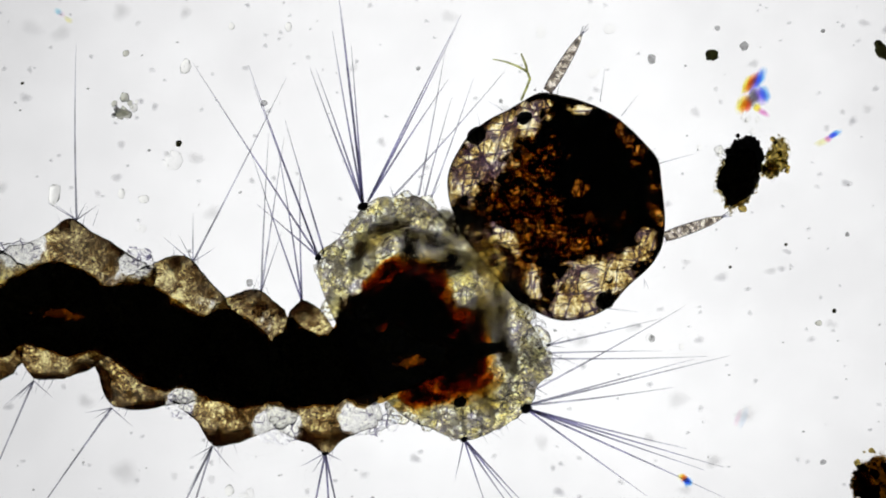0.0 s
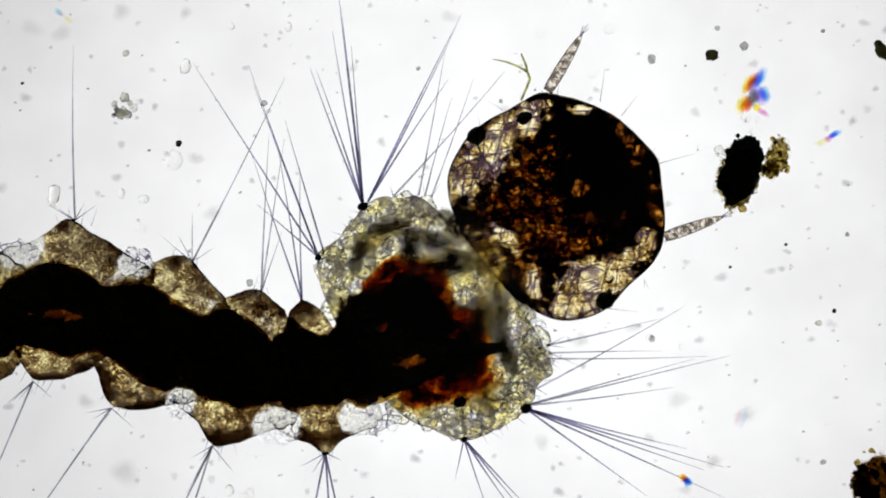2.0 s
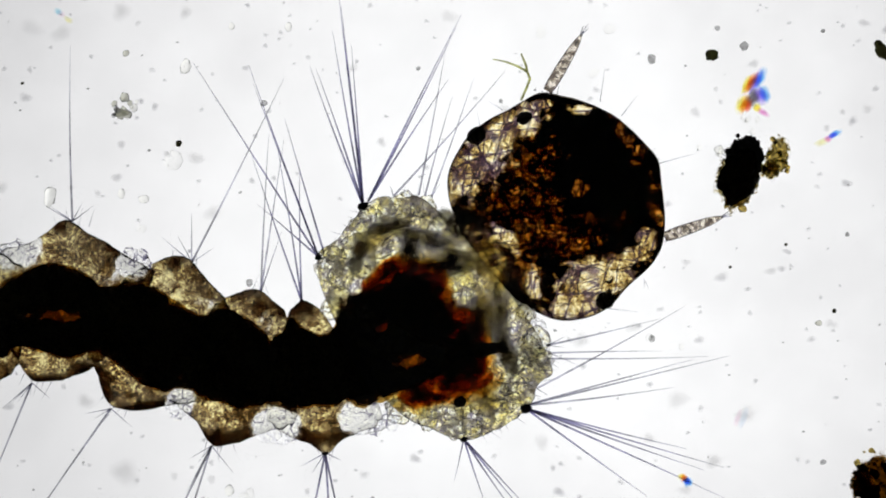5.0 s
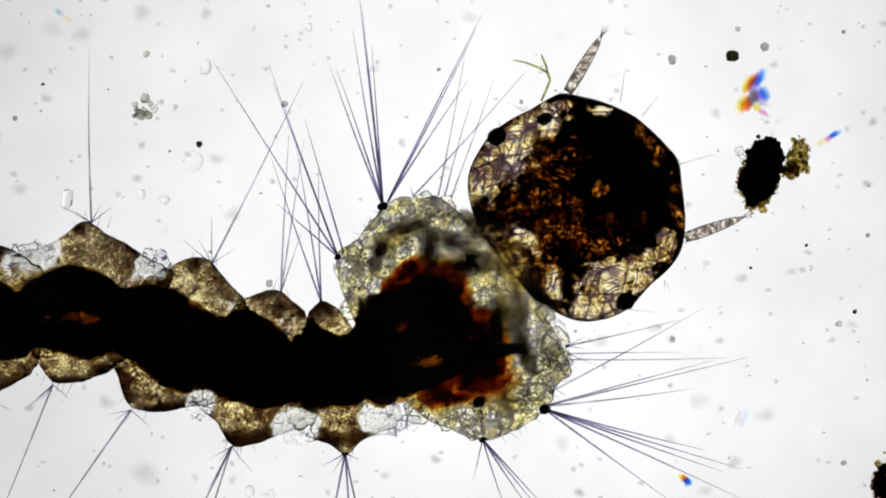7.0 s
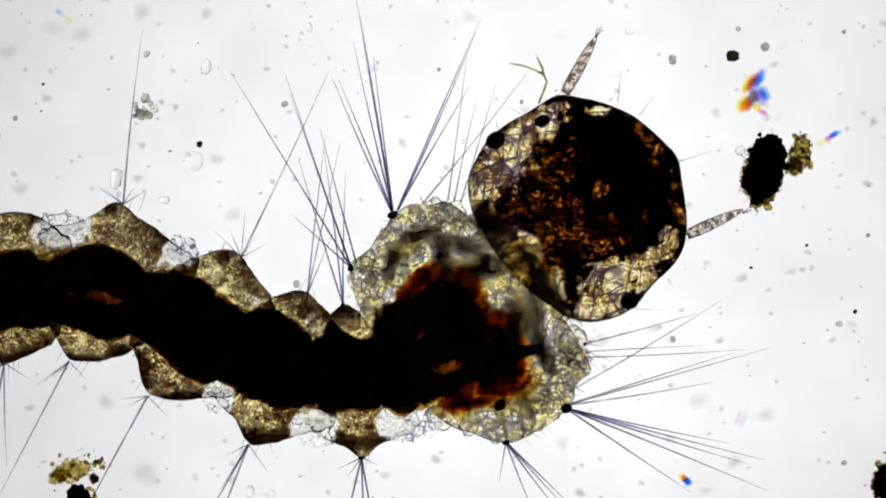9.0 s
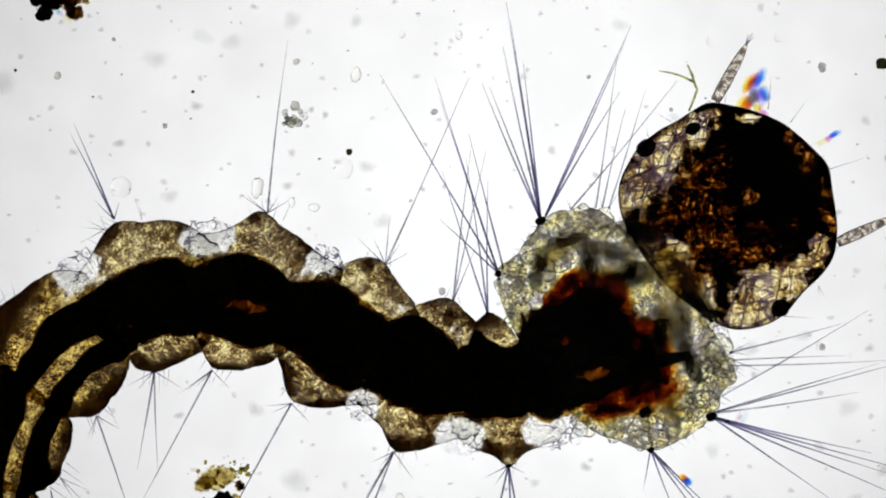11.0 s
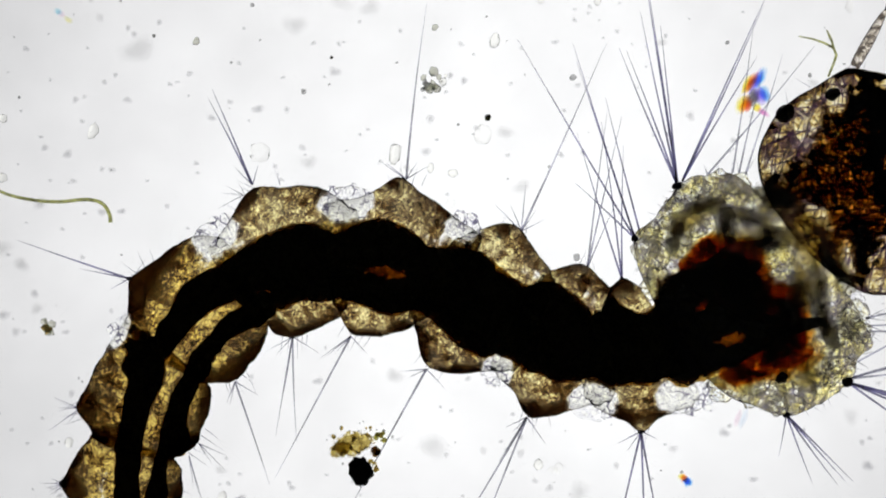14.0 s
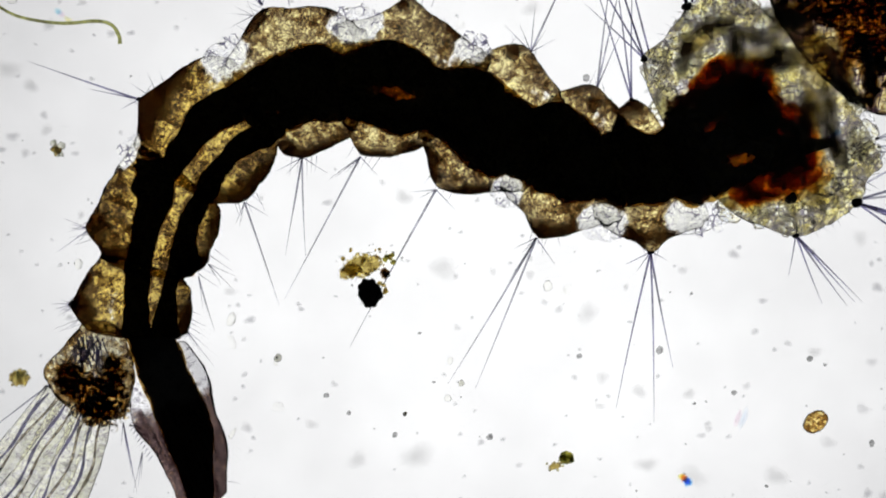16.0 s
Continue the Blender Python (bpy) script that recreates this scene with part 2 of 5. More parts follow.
def head_mass_material():
    """Black-brown muscle that fills the head: amber grains where it is loose, gaps at the cheeks (x, y from its origin, half length, half width, turn)."""
    k = Mat("amber_grained_black_muscle")
    where = k.t.nodes.new("ShaderNodeTexCoord").outputs["Object"]

    def places(rows, size, shake):
        found = 0.0
        for x, y, rx, ry, turn in rows:
            m = k.node("ShaderNodeMapping", Vector=where, Location=(x * U, -y * U, 0), Rotation=(0, 0, radians(turn)), Scale=(rx * U, ry * U, 9))
            m.vector_type = "TEXTURE"
            d = k.node("ShaderNodeVectorMath", Vector=m.outputs[0])
            d.operation = "LENGTH"
            found = k.maths("MAXIMUM", found, k.step(k.maths("ADD", d.outputs["Value"], k.gain(k.noise(size, 4, 0.65, 0.4), shake, 0.0)), 1.12, 0.60))
        return found

    gap = places(((-112, -92, 92, 50, 40), (-90, -138, 64, 34, 40), (-34, -172, 52, 34, 38), (-6, -196, 26, 16, 10), (74, -190, 22, 12, -10), (82, 118, 84, 52, 30),
                  (66, 150, 70, 38, 10), (160, 66, 46, 20, 30), (140, 108, 54, 18, 45), (-86, 64, 68, 28, -54), (-64, 36, 34, 18, -50), (-14, 120, 22, 30, 0), (186, 40, 20, 24, 20)), 22, 2.6)
    loose = places(((-30, -96, 56, 34, 0), (6, -94, 34, 44, -30), (-62, -20, 46, 62, 10), (-8, -18, 42, 50, 0), (24, 2, 26, 58, 10), (68, -50, 17, 20, 0), (84, 22, 46, 34, -10), (0, 40, 56, 40, 0),
                    (44, 52, 70, 18, 0), (146, 4, 13, 18, 0), (146, -146, 46, 13, -52), (172, -112, 16, 22, -20), (202, -30, 14, 50, 4), (-62, 58, 70, 30, -52), (-40, 76, 70, 34, -52), (-76, 10, 50, 40, 0), (-38, -140, 36, 24, 20), (22, -146, 12, 10, 0)), 17, 2.8)
    grain = k.gain(k.maths("ADD", k.maths("MULTIPLY", k.noise(6.5, 4, 0.74, 0.3), 0.66), k.maths("MULTIPLY", k.noise(30, 3, 0.6, 0.5), 0.34)), 5.4)
    amber = k.ramp(grain, (0.30, (0.012, 0.004, 0.002)), (0.47, (0.14, 0.056, 0.014)), (0.66, (0.50, 0.26, 0.075)), (0.92, (0.92, 0.68, 0.32)))
    c = k.mix(loose, (0.005, 0.003, 0.002), amber)
    c = k.mix(k.step(gap, 0.0, 0.45), c, k.ramp(grain, (0.30, (0.10, 0.045, 0.012)), (0.70, (0.66, 0.50, 0.23))))
    c = k.mix(k.step(gap, 0.35, 0.95), c, (1.0, 0.97, 0.88))
    return k.done(k.blend(0.02, k.clear(c), k.solid(c, 0.6)))


M["head_mass"] = head_mass_material()
M["rust_dark"] = mass("dark_rust_tissue", (0.01, 0.003, 0.001), (0.46, 0.13, 0.015), 26, 1.2, spread=0.15, crisp=24.0)
M["muscle_deep"] = mass("black_brown_head_muscle", (0.005, 0.003, 0.002), (0.12, 0.045, 0.014), 22, 0.6, spread=0.08, crisp=18.0)


def siphon_wall():
    """Purple-brown horny wall, streaked along, clear towards its base."""
    k = Mat("purple_brown_siphon_wall")
    m = k.node("ShaderNodeMapping", Vector=k.co, Rotation=(0, 0, -1.12), Scale=(6.0, 1.0, 1.0))
    m.vector_type = "TEXTURE"
    f = k.maths("ADD", k.maths("MULTIPLY", k.gain(k.noise(11, 3, 0.6, 0.3, m.outputs[0]), 2.6), 0.6), k.maths("MULTIPLY", k.gain(k.noise(7, 3), 2.4), 0.4))
    c = k.ramp(f, (0.15, (0.12, 0.075, 0.075)), (0.5, (0.33, 0.27, 0.27)), (0.85, (0.58, 0.48, 0.42)))
    c = k.mix(k.step(k.cells(9, False), 0.22, 0.08), c, (0.72, 0.55, 0.30))
    edge = k.step(k.own("thick"), 0.45, 0.15)
    c = k.mix(k.maths("MULTIPLY", edge, 0.6), c, (0.14, 0.09, 0.11))
    bare = k.step(k.maths("ADD", k.own("along"), k.gain(k.noise(26, 3), 0.3, 0.0)), 0.60, 0.72)
    c = k.mix(bare, c, k.ramp(k.noise(9, 3, 0.6, 0.8), (0.33, (0.55, 0.53, 0.58)), (0.45, (0.97, 0.97, 0.98))))
    s = k.clear(c, 1.045, k.bump(k.noise(12, 3), 0.3, 4))
    return k.done(k.blend(0.03, s, k.solid(c, 0.5)))


M["siphon"] = siphon_wall()


def saddle_material():
    """Black-brown horn broken up by golden grains."""
    k = Mat("black_brown_saddle")
    c = k.ramp(k.gain(k.noise(7, 4, 0.7), 3.4), (0.36, (0.006, 0.003, 0.001)), (0.52, (0.14, 0.065, 0.018)), (0.68, (0.70, 0.50, 0.20)), (0.90, (1.0, 0.95, 0.75)))
    c = k.mix(k.step(k.maths("ADD", k.own("thick"), k.gain(k.noise(15, 4, 0.65, 0.5), 2.6, 0.0)), 0.25, 0.62), (1, 1, 1), c)
    return k.done(k.blend(0.02, k.clear(c), k.solid(c, 0.6)))


M["saddle"] = saddle_material()
M["anal"] = tissue("golden_anal_flesh", (0.10, 0.055, 0.018), (0.56, 0.44, 0.22), (1.0, 0.98, 0.82), (0.12, 0.09, 0.16), 24, lined=0.75, line=0.10, ior=1.03, grain=6.0, beads=1.0, inner=0.8, lift=0.10)
M["crumbs"] = mass("golden_brown_crumbs", (0.32, 0.24, 0.08), (0.96, 0.88, 0.52), 12, 1.0, spread=0.2, crisp=9.0)
M["dark_crumbs"] = mass("greenish_brown_crumbs", (0.10, 0.075, 0.018), (0.78, 0.68, 0.36), 10, 1.0, spread=0.2, crisp=9.0)
M["lacy_grit"] = mass("dark_brown_lacy_grit", (0.003, 0.002, 0.001), (0.40, 0.23, 0.05), 9, 1.0, spread=0.2, crisp=13.0)
M["gill"] = tissue("clear_gill", (0.90, 0.90, 0.80), (0.98, 0.98, 0.90), (1.0, 1.0, 0.97), (0.40, 0.36, 0.45), 40, ior=1.04, lined=0.5, line=0.07, body=0.01, beads=0.2, lift=0.1)


def antenna_material():
    """Pale grey horn with dark edges and fine dark marks."""
    k = Mat("grey_horn")
    c = k.ramp(k.gain(k.noise(9, 3, 0.65, 0.4), 3.0), (0.15, (0.30, 0.26, 0.23)), (0.45, (0.60, 0.56, 0.49)), (0.80, (0.95, 0.92, 0.86)))
    edge = k.step(k.maths("ADD", k.own("thick"), k.gain(k.noise(12, 3), 0.5, 0.0)), 0.72, 0.34)
    c = k.mix(k.maths("MULTIPLY", edge, 0.9), c, (0.13, 0.09, 0.12))
    fold = k.maths("ABSOLUTE", k.maths("SUBTRACT", k.noise(11, 2, 0.5, 1.2), 0.5))
    c = k.mix(k.maths("MULTIPLY", k.step(fold, 0.03, 0.008), 0.5), c, (0.22, 0.17, 0.22))
    return k.done(k.blend(0.03, k.clear(c, 1.02), k.solid(c, 0.5)))


M["antenna"] = antenna_material()


def gut_material(name, windows=()):
    """Almost opaque black-brown gut, amber at its thin rim; windows: thin rust-coloured places (x, y from its origin, half length, half width, turn)."""
    k = Mat(name)
    g = k.noise(9, 3, 0.7)
    thin = 0.0
    for x, y, rx, ry, turn in windows:
        m = k.t.nodes.new("ShaderNodeMapping")
        m.vector_type = "TEXTURE"
        m.inputs["Location"].default_value = (x * U, -y * U, 0)
        m.inputs["Rotation"].default_value = (0, 0, radians(turn))
        m.inputs["Scale"].default_value = (rx * U, ry * U, 9)
        k.put(m.inputs["Vector"], k.t.nodes.new("ShaderNodeTexCoord").outputs["Object"])
        d = k.node("ShaderNodeVectorMath", Vector=m.outputs[0])
        d.operation = "LENGTH"
        hole = k.step(k.maths("ADD", d.outputs["Value"], k.gain(k.noise(12, 4, 0.65), 2.4, 0.0)), 1.05, 0.35)
        thin = k.maths("MAXIMUM", thin, hole)
    rim = k.step(k.maths("ADD", k.own("thick"), k.gain(k.noise(16, 4, 0.65), 0.9, 0.0)), 0.58, 0.10)
    c = k.ramp(g, (0.3, (0.004, 0.002, 0.001)), (0.7, (0.012, 0.006, 0.003)))
    rust = k.ramp(k.noise(7, 3), (0.38, (0.10, 0.02, 0.004)), (0.62, (0.66, 0.36, 0.08)))
    share = k.maths("MULTIPLY", k.maths("MAXIMUM", thin, rim), 0.85)
    return k.done(k.blend(share, k.solid(c, 0.7), k.clear(k.mix(rim, rust, k.ramp(rim, (0.1, (0.10, 0.05, 0.012)), (0.55, (0.34, 0.21, 0.06)), (1.0, (0.80, 0.64, 0.30)))))))


M["gut"] = gut_material("black_gut")
M["gut_seg4"] = gut_material("black_gut_with_rust_places", ((16, 27, 48, 13, -9), (-60, 22, 26, 8, 0)))
M["gut_seg3"] = gut_material("black_gut_with_red_glints", ((106, 5, 13, 9, -30), (62, 88, 16, 9, 20)))
M["gut_seg5"] = gut_material("black_gut_with_a_rust_place", ((-85, 57, 18, 6, 8),))
M["gut_thorax"] = gut_material("black_gut_with_amber_places", ((-59, 94, 36, 14, 10), (-103, 29, 36, 9, 36)))
M["air_tube"] = gut_material("black_air_tube")


def plain(name, colour, rough=0.5, through_=None, share=1.0, size=10.0, spread=0.35):
    """Plain stuff with grain; share of it lets tinted light through."""
    k = Mat(name)
    g = k.noise(size, 4, 0.65)
    lo = tuple(v * (1 - spread) for v in colour)
    hi = tuple(min(1, v * (1 + spread)) for v in colour)
    s = k.solid(k.ramp(g, (0.3, lo), (0.7, hi)), rough, k.bump(g, 0.4, 2))
    if through_:
        tl = tuple(v * (1 - spread) for v in through_)
        th = tuple(min(1, v * (1 + spread * 0.6)) for v in through_)
        s = k.blend(share, s, k.clear(k.ramp(g, (0.32, tl), (0.66, th))))
    return k.done(s)


M["eye"] = plain("black_eye_pigment", (0.006, 0.004, 0.008), 0.4)
M["bristle"] = plain("grey_violet_bristle", (0.10, 0.09, 0.12), 0.4, (0.63, 0.63, 0.68), 0.97, 60)
M["bristle_dark"] = plain("dark_violet_bristle", (0.06, 0.05, 0.08), 0.4, (0.49, 0.48, 0.60), 0.97, 60)
M["socket"] = plain("dark_bristle_socket", (0.012, 0.01, 0.018), 0.5)
M["black_grit"] = plain("black_grit", (0.008, 0.007, 0.004), 0.8, size=8)
M["brown_grit"] = plain("brown_grit", (0.10, 0.07, 0.02), 0.8, (0.64, 0.56, 0.30), 0.95, 7, 0.6)
M["green_grit"] = plain("green_grit", (0.05, 0.05, 0.01), 0.8, (0.52, 0.50, 0.20), 0.95, 7, 0.6)
M["grey_speck"] = plain("grey_speck", (0.2, 0.2, 0.2), 0.7, (0.70, 0.70, 0.70), 0.95, 6, 0.35)
M["dark_speck"] = plain("dark_olive_speck", (0.03, 0.03, 0.015), 0.7, (0.16, 0.16, 0.09), 0.9, 6, 0.6)
M["faint_speck"] = mass("faint_grey_speck", (0.56, 0.56, 0.58), (0.82, 0.82, 0.82), 60, 1.0, 0.0, 0.3)
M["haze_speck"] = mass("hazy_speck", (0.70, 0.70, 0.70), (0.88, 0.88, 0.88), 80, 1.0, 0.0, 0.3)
M["alga"] = plain("olive_alga", (0.08, 0.09, 0.03), 0.5, (0.60, 0.61, 0.38), 0.95, 12, 0.4)


def egg_material():
    """Amber egg shell: golden and grainy, with a dark wall where it is seen edge on."""
    k = Mat("amber_egg")
    c = k.ramp(k.gain(k.noise(6, 3, 0.65), 3.0), (0.2, (0.40, 0.25, 0.07)), (0.55, (0.84, 0.68, 0.36)), (0.85, (1.0, 0.92, 0.62)))
    c = k.mix(k.maths("MULTIPLY", k.step(k.maths("ADD", k.own("thick"), k.gain(k.noise(9, 2), 0.4, 0.0)), 0.62, 0.25), 0.85), c, (0.20, 0.11, 0.025))
    return k.done(k.blend(0.03, k.clear(c, 1.04), k.solid(c, 0.5)))


M["amber"] = egg_material()


def glassy(name, tint, ior, size=14.0, relief=0.5, body=0.03):
    k = Mat(name)
    n = k.bump(k.noise(size, 3), relief, 4)
    return k.done(k.blend(body, k.clear((*tint, 1), ior, n), k.solid((0.5, 0.5, 0.48, 1), 0.4)))


M["flake"] = glassy("clear_flake", (1.0, 1.0, 0.985), 1.05, 16, 0.25, 0.005)
M["film_flake"] = glassy("thin_clear_flake", (0.995, 0.995, 0.99), 1.016, 10, 0.3, 0.0)
M["crystal"] = glassy("grey_crystal", (0.84, 0.84, 0.79), 1.06, 12, 0.4)


def pure(name, colour):
    return mass(name, tuple(v * 0.92 for v in colour), colour, 20, 2.0, 0.0, 0.2)


for key, colour in (("blue", (0.32, 0.64, 1.0)), ("deep_blue", (0.30, 0.42, 0.92)), ("yellow", (1.0, 0.92, 0.30)), ("orange", (1.0, 0.56, 0.18)),
                    ("magenta", (0.95, 0.60, 0.85)), ("red", (0.95, 0.42, 0.30)), ("violet", (0.55, 0.45, 0.98)), ("cyan", (0.70, 0.92, 1.0)), ("pale_blue", (0.93, 0.96, 1.0)), ("smoke", (0.40, 0.38, 0.42)), ("pale_pink", (0.99, 0.93, 0.97)), ("pale_yellow", (1.0, 0.99, 0.75))):
    M[key] = pure(key + "_tinted_dust", colour)


def slide_material():
    k = Mat("slide_glass")
    return k.done(k.node("ShaderNodeBsdfGlass", Color=(0.985, 0.99, 0.99, 1), IOR=1.12, Roughness=0.0).outputs[0])


def lamp_material():
    """The lamp's opal glass: cool white, a little uneven."""
    k = Mat("lamp_opal_glass")
    co = k.t.nodes.new("ShaderNodeTexCoord").outputs["Object"]
    sep = k.node("ShaderNodeSeparateXYZ", Vector=co)
    r = k.node("ShaderNodeVectorMath", Vector=co)
    r.operation = "LENGTH"
    f = k.maths("SUBTRACT", 0.86, k.maths("MULTIPLY", k.maths("POWER", k.maths("MULTIPLY", r.outputs["Value"], 1 / (1420 * U)), 2.0), 0.80))
    f = k.maths("ADD", f, k.maths("MULTIPLY", sep.outputs[0], 0.12 / (1116 * U)))
    f = k.maths("ADD", f, k.maths("MULTIPLY", k.maths("SUBTRACT", k.noise(360, 3), 0.5), 0.6))
    c = k.ramp(f, (0.0, (0.628, 0.622, 0.63)), (0.5, (0.808, 0.80, 0.808)), (1.0, (1.045, 1.04, 1.045)))
    e = k.node("ShaderNodeEmission", Color=c, Strength=1.08)
    return k.done(e.outputs[0])


M["slide"] = slide_material()
M["lamp"] = lamp_material()


# ---- mesh builders: plan units in, metres out, about an origin ----
def part(name, bm, material, parent=None, label="", at=None):
    """Links a bmesh as one mesh object under a thing or part. at: its origin in the parent's space, metres."""
    me = bpy.data.meshes.new(name)
    bm.to_mesh(me)
    bm.free()
    for f in me.polygons:
        f.use_smooth = True
    me.materials.append(material)
    ob = new(name, me)
    if parent:
        ob.parent = parent
    if at is not None:
        ob.matrix_basis = Matrix.Translation(at)
    if label:
        tagged(ob, label)
    return ob


def rings(bm, loops, closed=True, along=None):
    """Skins a list of point loops; closed: fans over both ends. Each point keeps how thick the body is there, and where it lies along it."""
    n = len(loops[0])
    thick, place = bm.verts.layers.float.new("thick"), bm.verts.layers.float.new("along")
    vs = []
    for i, lp in enumerate(loops):
        row = []
        for j, p in enumerate(lp):
            v = bm.verts.new(p)
            v[thick] = abs(math.sin(2 * math.pi * j / n))
            v[place] = along[i] if along else i / (len(loops) - 1)
            row.append(v)
        vs.append(row)
    for a, b in zip(vs, vs[1:]):
        for i in range(n):
            bm.faces.new((a[i], a[(i + 1) % n], b[(i + 1) % n], b[i]))
    if closed:
        for lp, flip in ((vs[0], True), (vs[-1], False)):
            c = bm.verts.new(sum((v.co for v in lp), Vector()) / n)
            c[place] = lp[0][place]
            for i in range(n):
                f = (lp[i], lp[(i + 1) % n], c)
                bm.faces.new(f[::-1] if flip else f)
    bmesh.ops.recalc_face_normals(bm, faces=bm.faces)
    return bm


def bulge(s, bumps):
    return sum(h * math.exp(-((s - p) / w) ** 2) for p, h, w in bumps)


def loft(org, ends, top=(), bottom=(), flat=0.8, thick=112.0, z=MID, n=40, m=36, rim=0.12, over=0.08, rough=2.4, seed=0.0, tuck=0.0):
    """A barrel between two cross-lines ((x, y), (x, y)), rear then front, each from its upper to its lower side;
    top and bottom swell by bumps (place along 0..1, height, width); the ends are rounded off, and tucked in where they reach into the next."""
    (pt, pb), (at, ab) = [(Vector((*a, 0)), Vector((*b, 0))) for a, b in ends]
    bm = bmesh.new()
    nt = (at - pt).normalized()
    nt = Vector((nt.y, -nt.x, 0))
    nb = (ab - pb).normalized()
    nb = Vector((-nb.y, nb.x, 0))
    mid = (pt - pb + at - ab)
    if nt.dot(mid) < 0:
        nt = -nt
    if nb.dot(mid) > 0:
        nb = -nb
    loops, place = [], []
    for i in range(n + 1):
        u = i / n
        u = u - 0.5 / math.pi * 0.75 * math.sin(2 * math.pi * u)      # more rings near the ends
        s = -over + u * (1 + 2 * over)
        q = min(u, 1 - u) / rim
        k = math.sqrt(max(0.0, 1 - (1 - min(1, q)) ** 2)) * 0.93 + 0.07
        a = pt.lerp(at, s) + nt * bulge(s, top)
        b = pb.lerp(ab, s) + nb * bulge(s, bottom)
        beyond = min(1.0, max(0.0, -s, s - 1) / 0.06)
        c, h = (a + b) / 2, (a - b) / 2 * k * (1 - tuck * beyond)
        hz = min(h.length * flat, thick * k)
        lp = []
        for j in range(m):
            g = 2 * math.pi * j / m
            p = c + h * math.cos(g) + Vector((0, 0, hz * math.sin(g)))
            e = noise.noise(p / 28 + Vector((seed, seed, 0))) + 0.6 * noise.noise(p / 8) + 0.5 * noise.noise(p / 3.5)
            p += (h.normalized() * math.cos(g) + Vector((0, 0, math.sin(g)))) * e * rough
            lp.append(V(p.x, p.y, z + p.z) - org)
        loops.append(lp)
        place.append(u)
    return rings(bm, loops, True, place)


def blob(org, x, y, rx, ry, rz, turn=0.0, z=MID, rough=0.15, grain=0.6, seed=0.0, cuts=4, fine=0.0):
    """A lumpy rounded mass. rough: unevenness as a share of its radius."""
    bm = bmesh.new()
    bmesh.ops.create_icosphere(bm, subdivisions=cuts, radius=1)
    r = Matrix.Rotation(radians(turn), 3, "Z")
    thick, place = bm.verts.layers.float.new("thick"), bm.verts.layers.float.new("along")
    for v in bm.verts:
        v[place] = 0.5
        d = v.co.normalized()
        e = 1 + rough * noise.noise(d / grain + Vector((seed * 3.1, seed, 7))) * 1.6 + fine * noise.noise(d * 9 + Vector((seed, 0, 0)))
        p = r @ Vector((d.x * rx, d.y * ry, d.z * rz)) * e
        v[thick] = abs(d.z)
        v.co = V(x + p.x, y - p.y, z + max(p.z, -z + 0.5)) - org
    return bm


def tube(org, pts, radii, m=8):
    """A tube along plan points (x, y, z) with a radius at each."""
    bm = bmesh.new()
    ps = [Vector(p) for p in pts]
    loops = []
    for i, p in enumerate(ps):
        d = (ps[min(i + 1, len(ps) - 1)] - ps[max(i - 1, 0)]).normalized()
        a = d.cross(Vector((0, 0, 1))).normalized()
        b = d.cross(a)
        loops.append([V(*(p + (a * math.cos(g) + b * math.sin(g)) * radii[i])) - org for g in (2 * math.pi * j / m for j in range(m))])
    return rings(bm, loops)


def bent(a, b, bow, n=8, dz=0.0):
    """Points from a to b (plan x, y, z) on a slight bow."""
    a, b = Vector(a), Vector(b)
    side = (b - a).cross(Vector((0, 0, 1))).normalized()
    return [tuple(a.lerp(b, i / n) + side * bow * math.sin(math.pi * i / n) + Vector((0, 0, dz * math.sin(math.pi * i / n)))) for i in range(n + 1)]


# ---- the slide and its lamp ----
def glass_slide():
    bm = bmesh.new()
    bmesh.ops.create_cube(bm, size=1)
    for v in bm.verts:
        v.co = Vector((v.co.x * 16, v.co.y * 11, v.co.z * 1.0 - 0.5))
    bmesh.ops.bevel(bm, geom=bm.edges[:], offset=0.06, segments=2, affect="EDGES")
    ob = part("slide", bm, M["slide"])
    for f in ob.data.polygons:
        f.use_smooth = False
    ob.location = V(300, 650, -0.5)
    ob.visible_shadow = False
    tagged(ob, "clear glass microscope slide lit from below", "slide", kind="structure")


def microscope_lamp():
    lamp = tagged(new("microscope_lamp"), "round opal glass microscope lamp in a black rim", "lamp")
    bm = bmesh.new()
    bmesh.ops.create_cone(bm, cap_ends=True, segments=96, radius1=2600 * U, radius2=2580 * U, depth=60 * U)
    part("diffuser", bm, M["lamp"], lamp, "glowing cool white opal glass")
    bm = bmesh.new()
    loops = []
    for r, z in ((2602, 34), (2760, 34), (2790, 10), (2790, -120), (2602, -120), (2602, 34)):
        loops.append([Vector((math.cos(g) * r, math.sin(g) * r, z)) * U for g in (2 * math.pi * j / 96 for j in range(96))])
    rings(bm, loops, closed=False)
    part("rim", bm, M["black_grit"], lamp, "black metal rim")
    return lamp


glass_slide()
lamp = microscope_lamp()

# ---- the larva ----
LATE = (-559.0, 211.5)            # shift of the plan for places taken near the end of the travel
TAIL = (-566.5, 363.5)
larva = tagged(new("mosquito_larva"), "translucent brown mosquito larva with black gut and long bristles", "larva")
parts, homes = {}, {}


def seg_part(key, name, home, bm_of, material, label=""):
    org = V(*home, MID)
    ob = part(name, bm_of(org), material, larva, label, org)
    parts[key], homes[key] = ob, org
    return ob


def moved(pts, by):
    return tuple(tuple((x + by[0], y + by[1]) for x, y in pair) for pair in pts)


rng = random.Random(11)


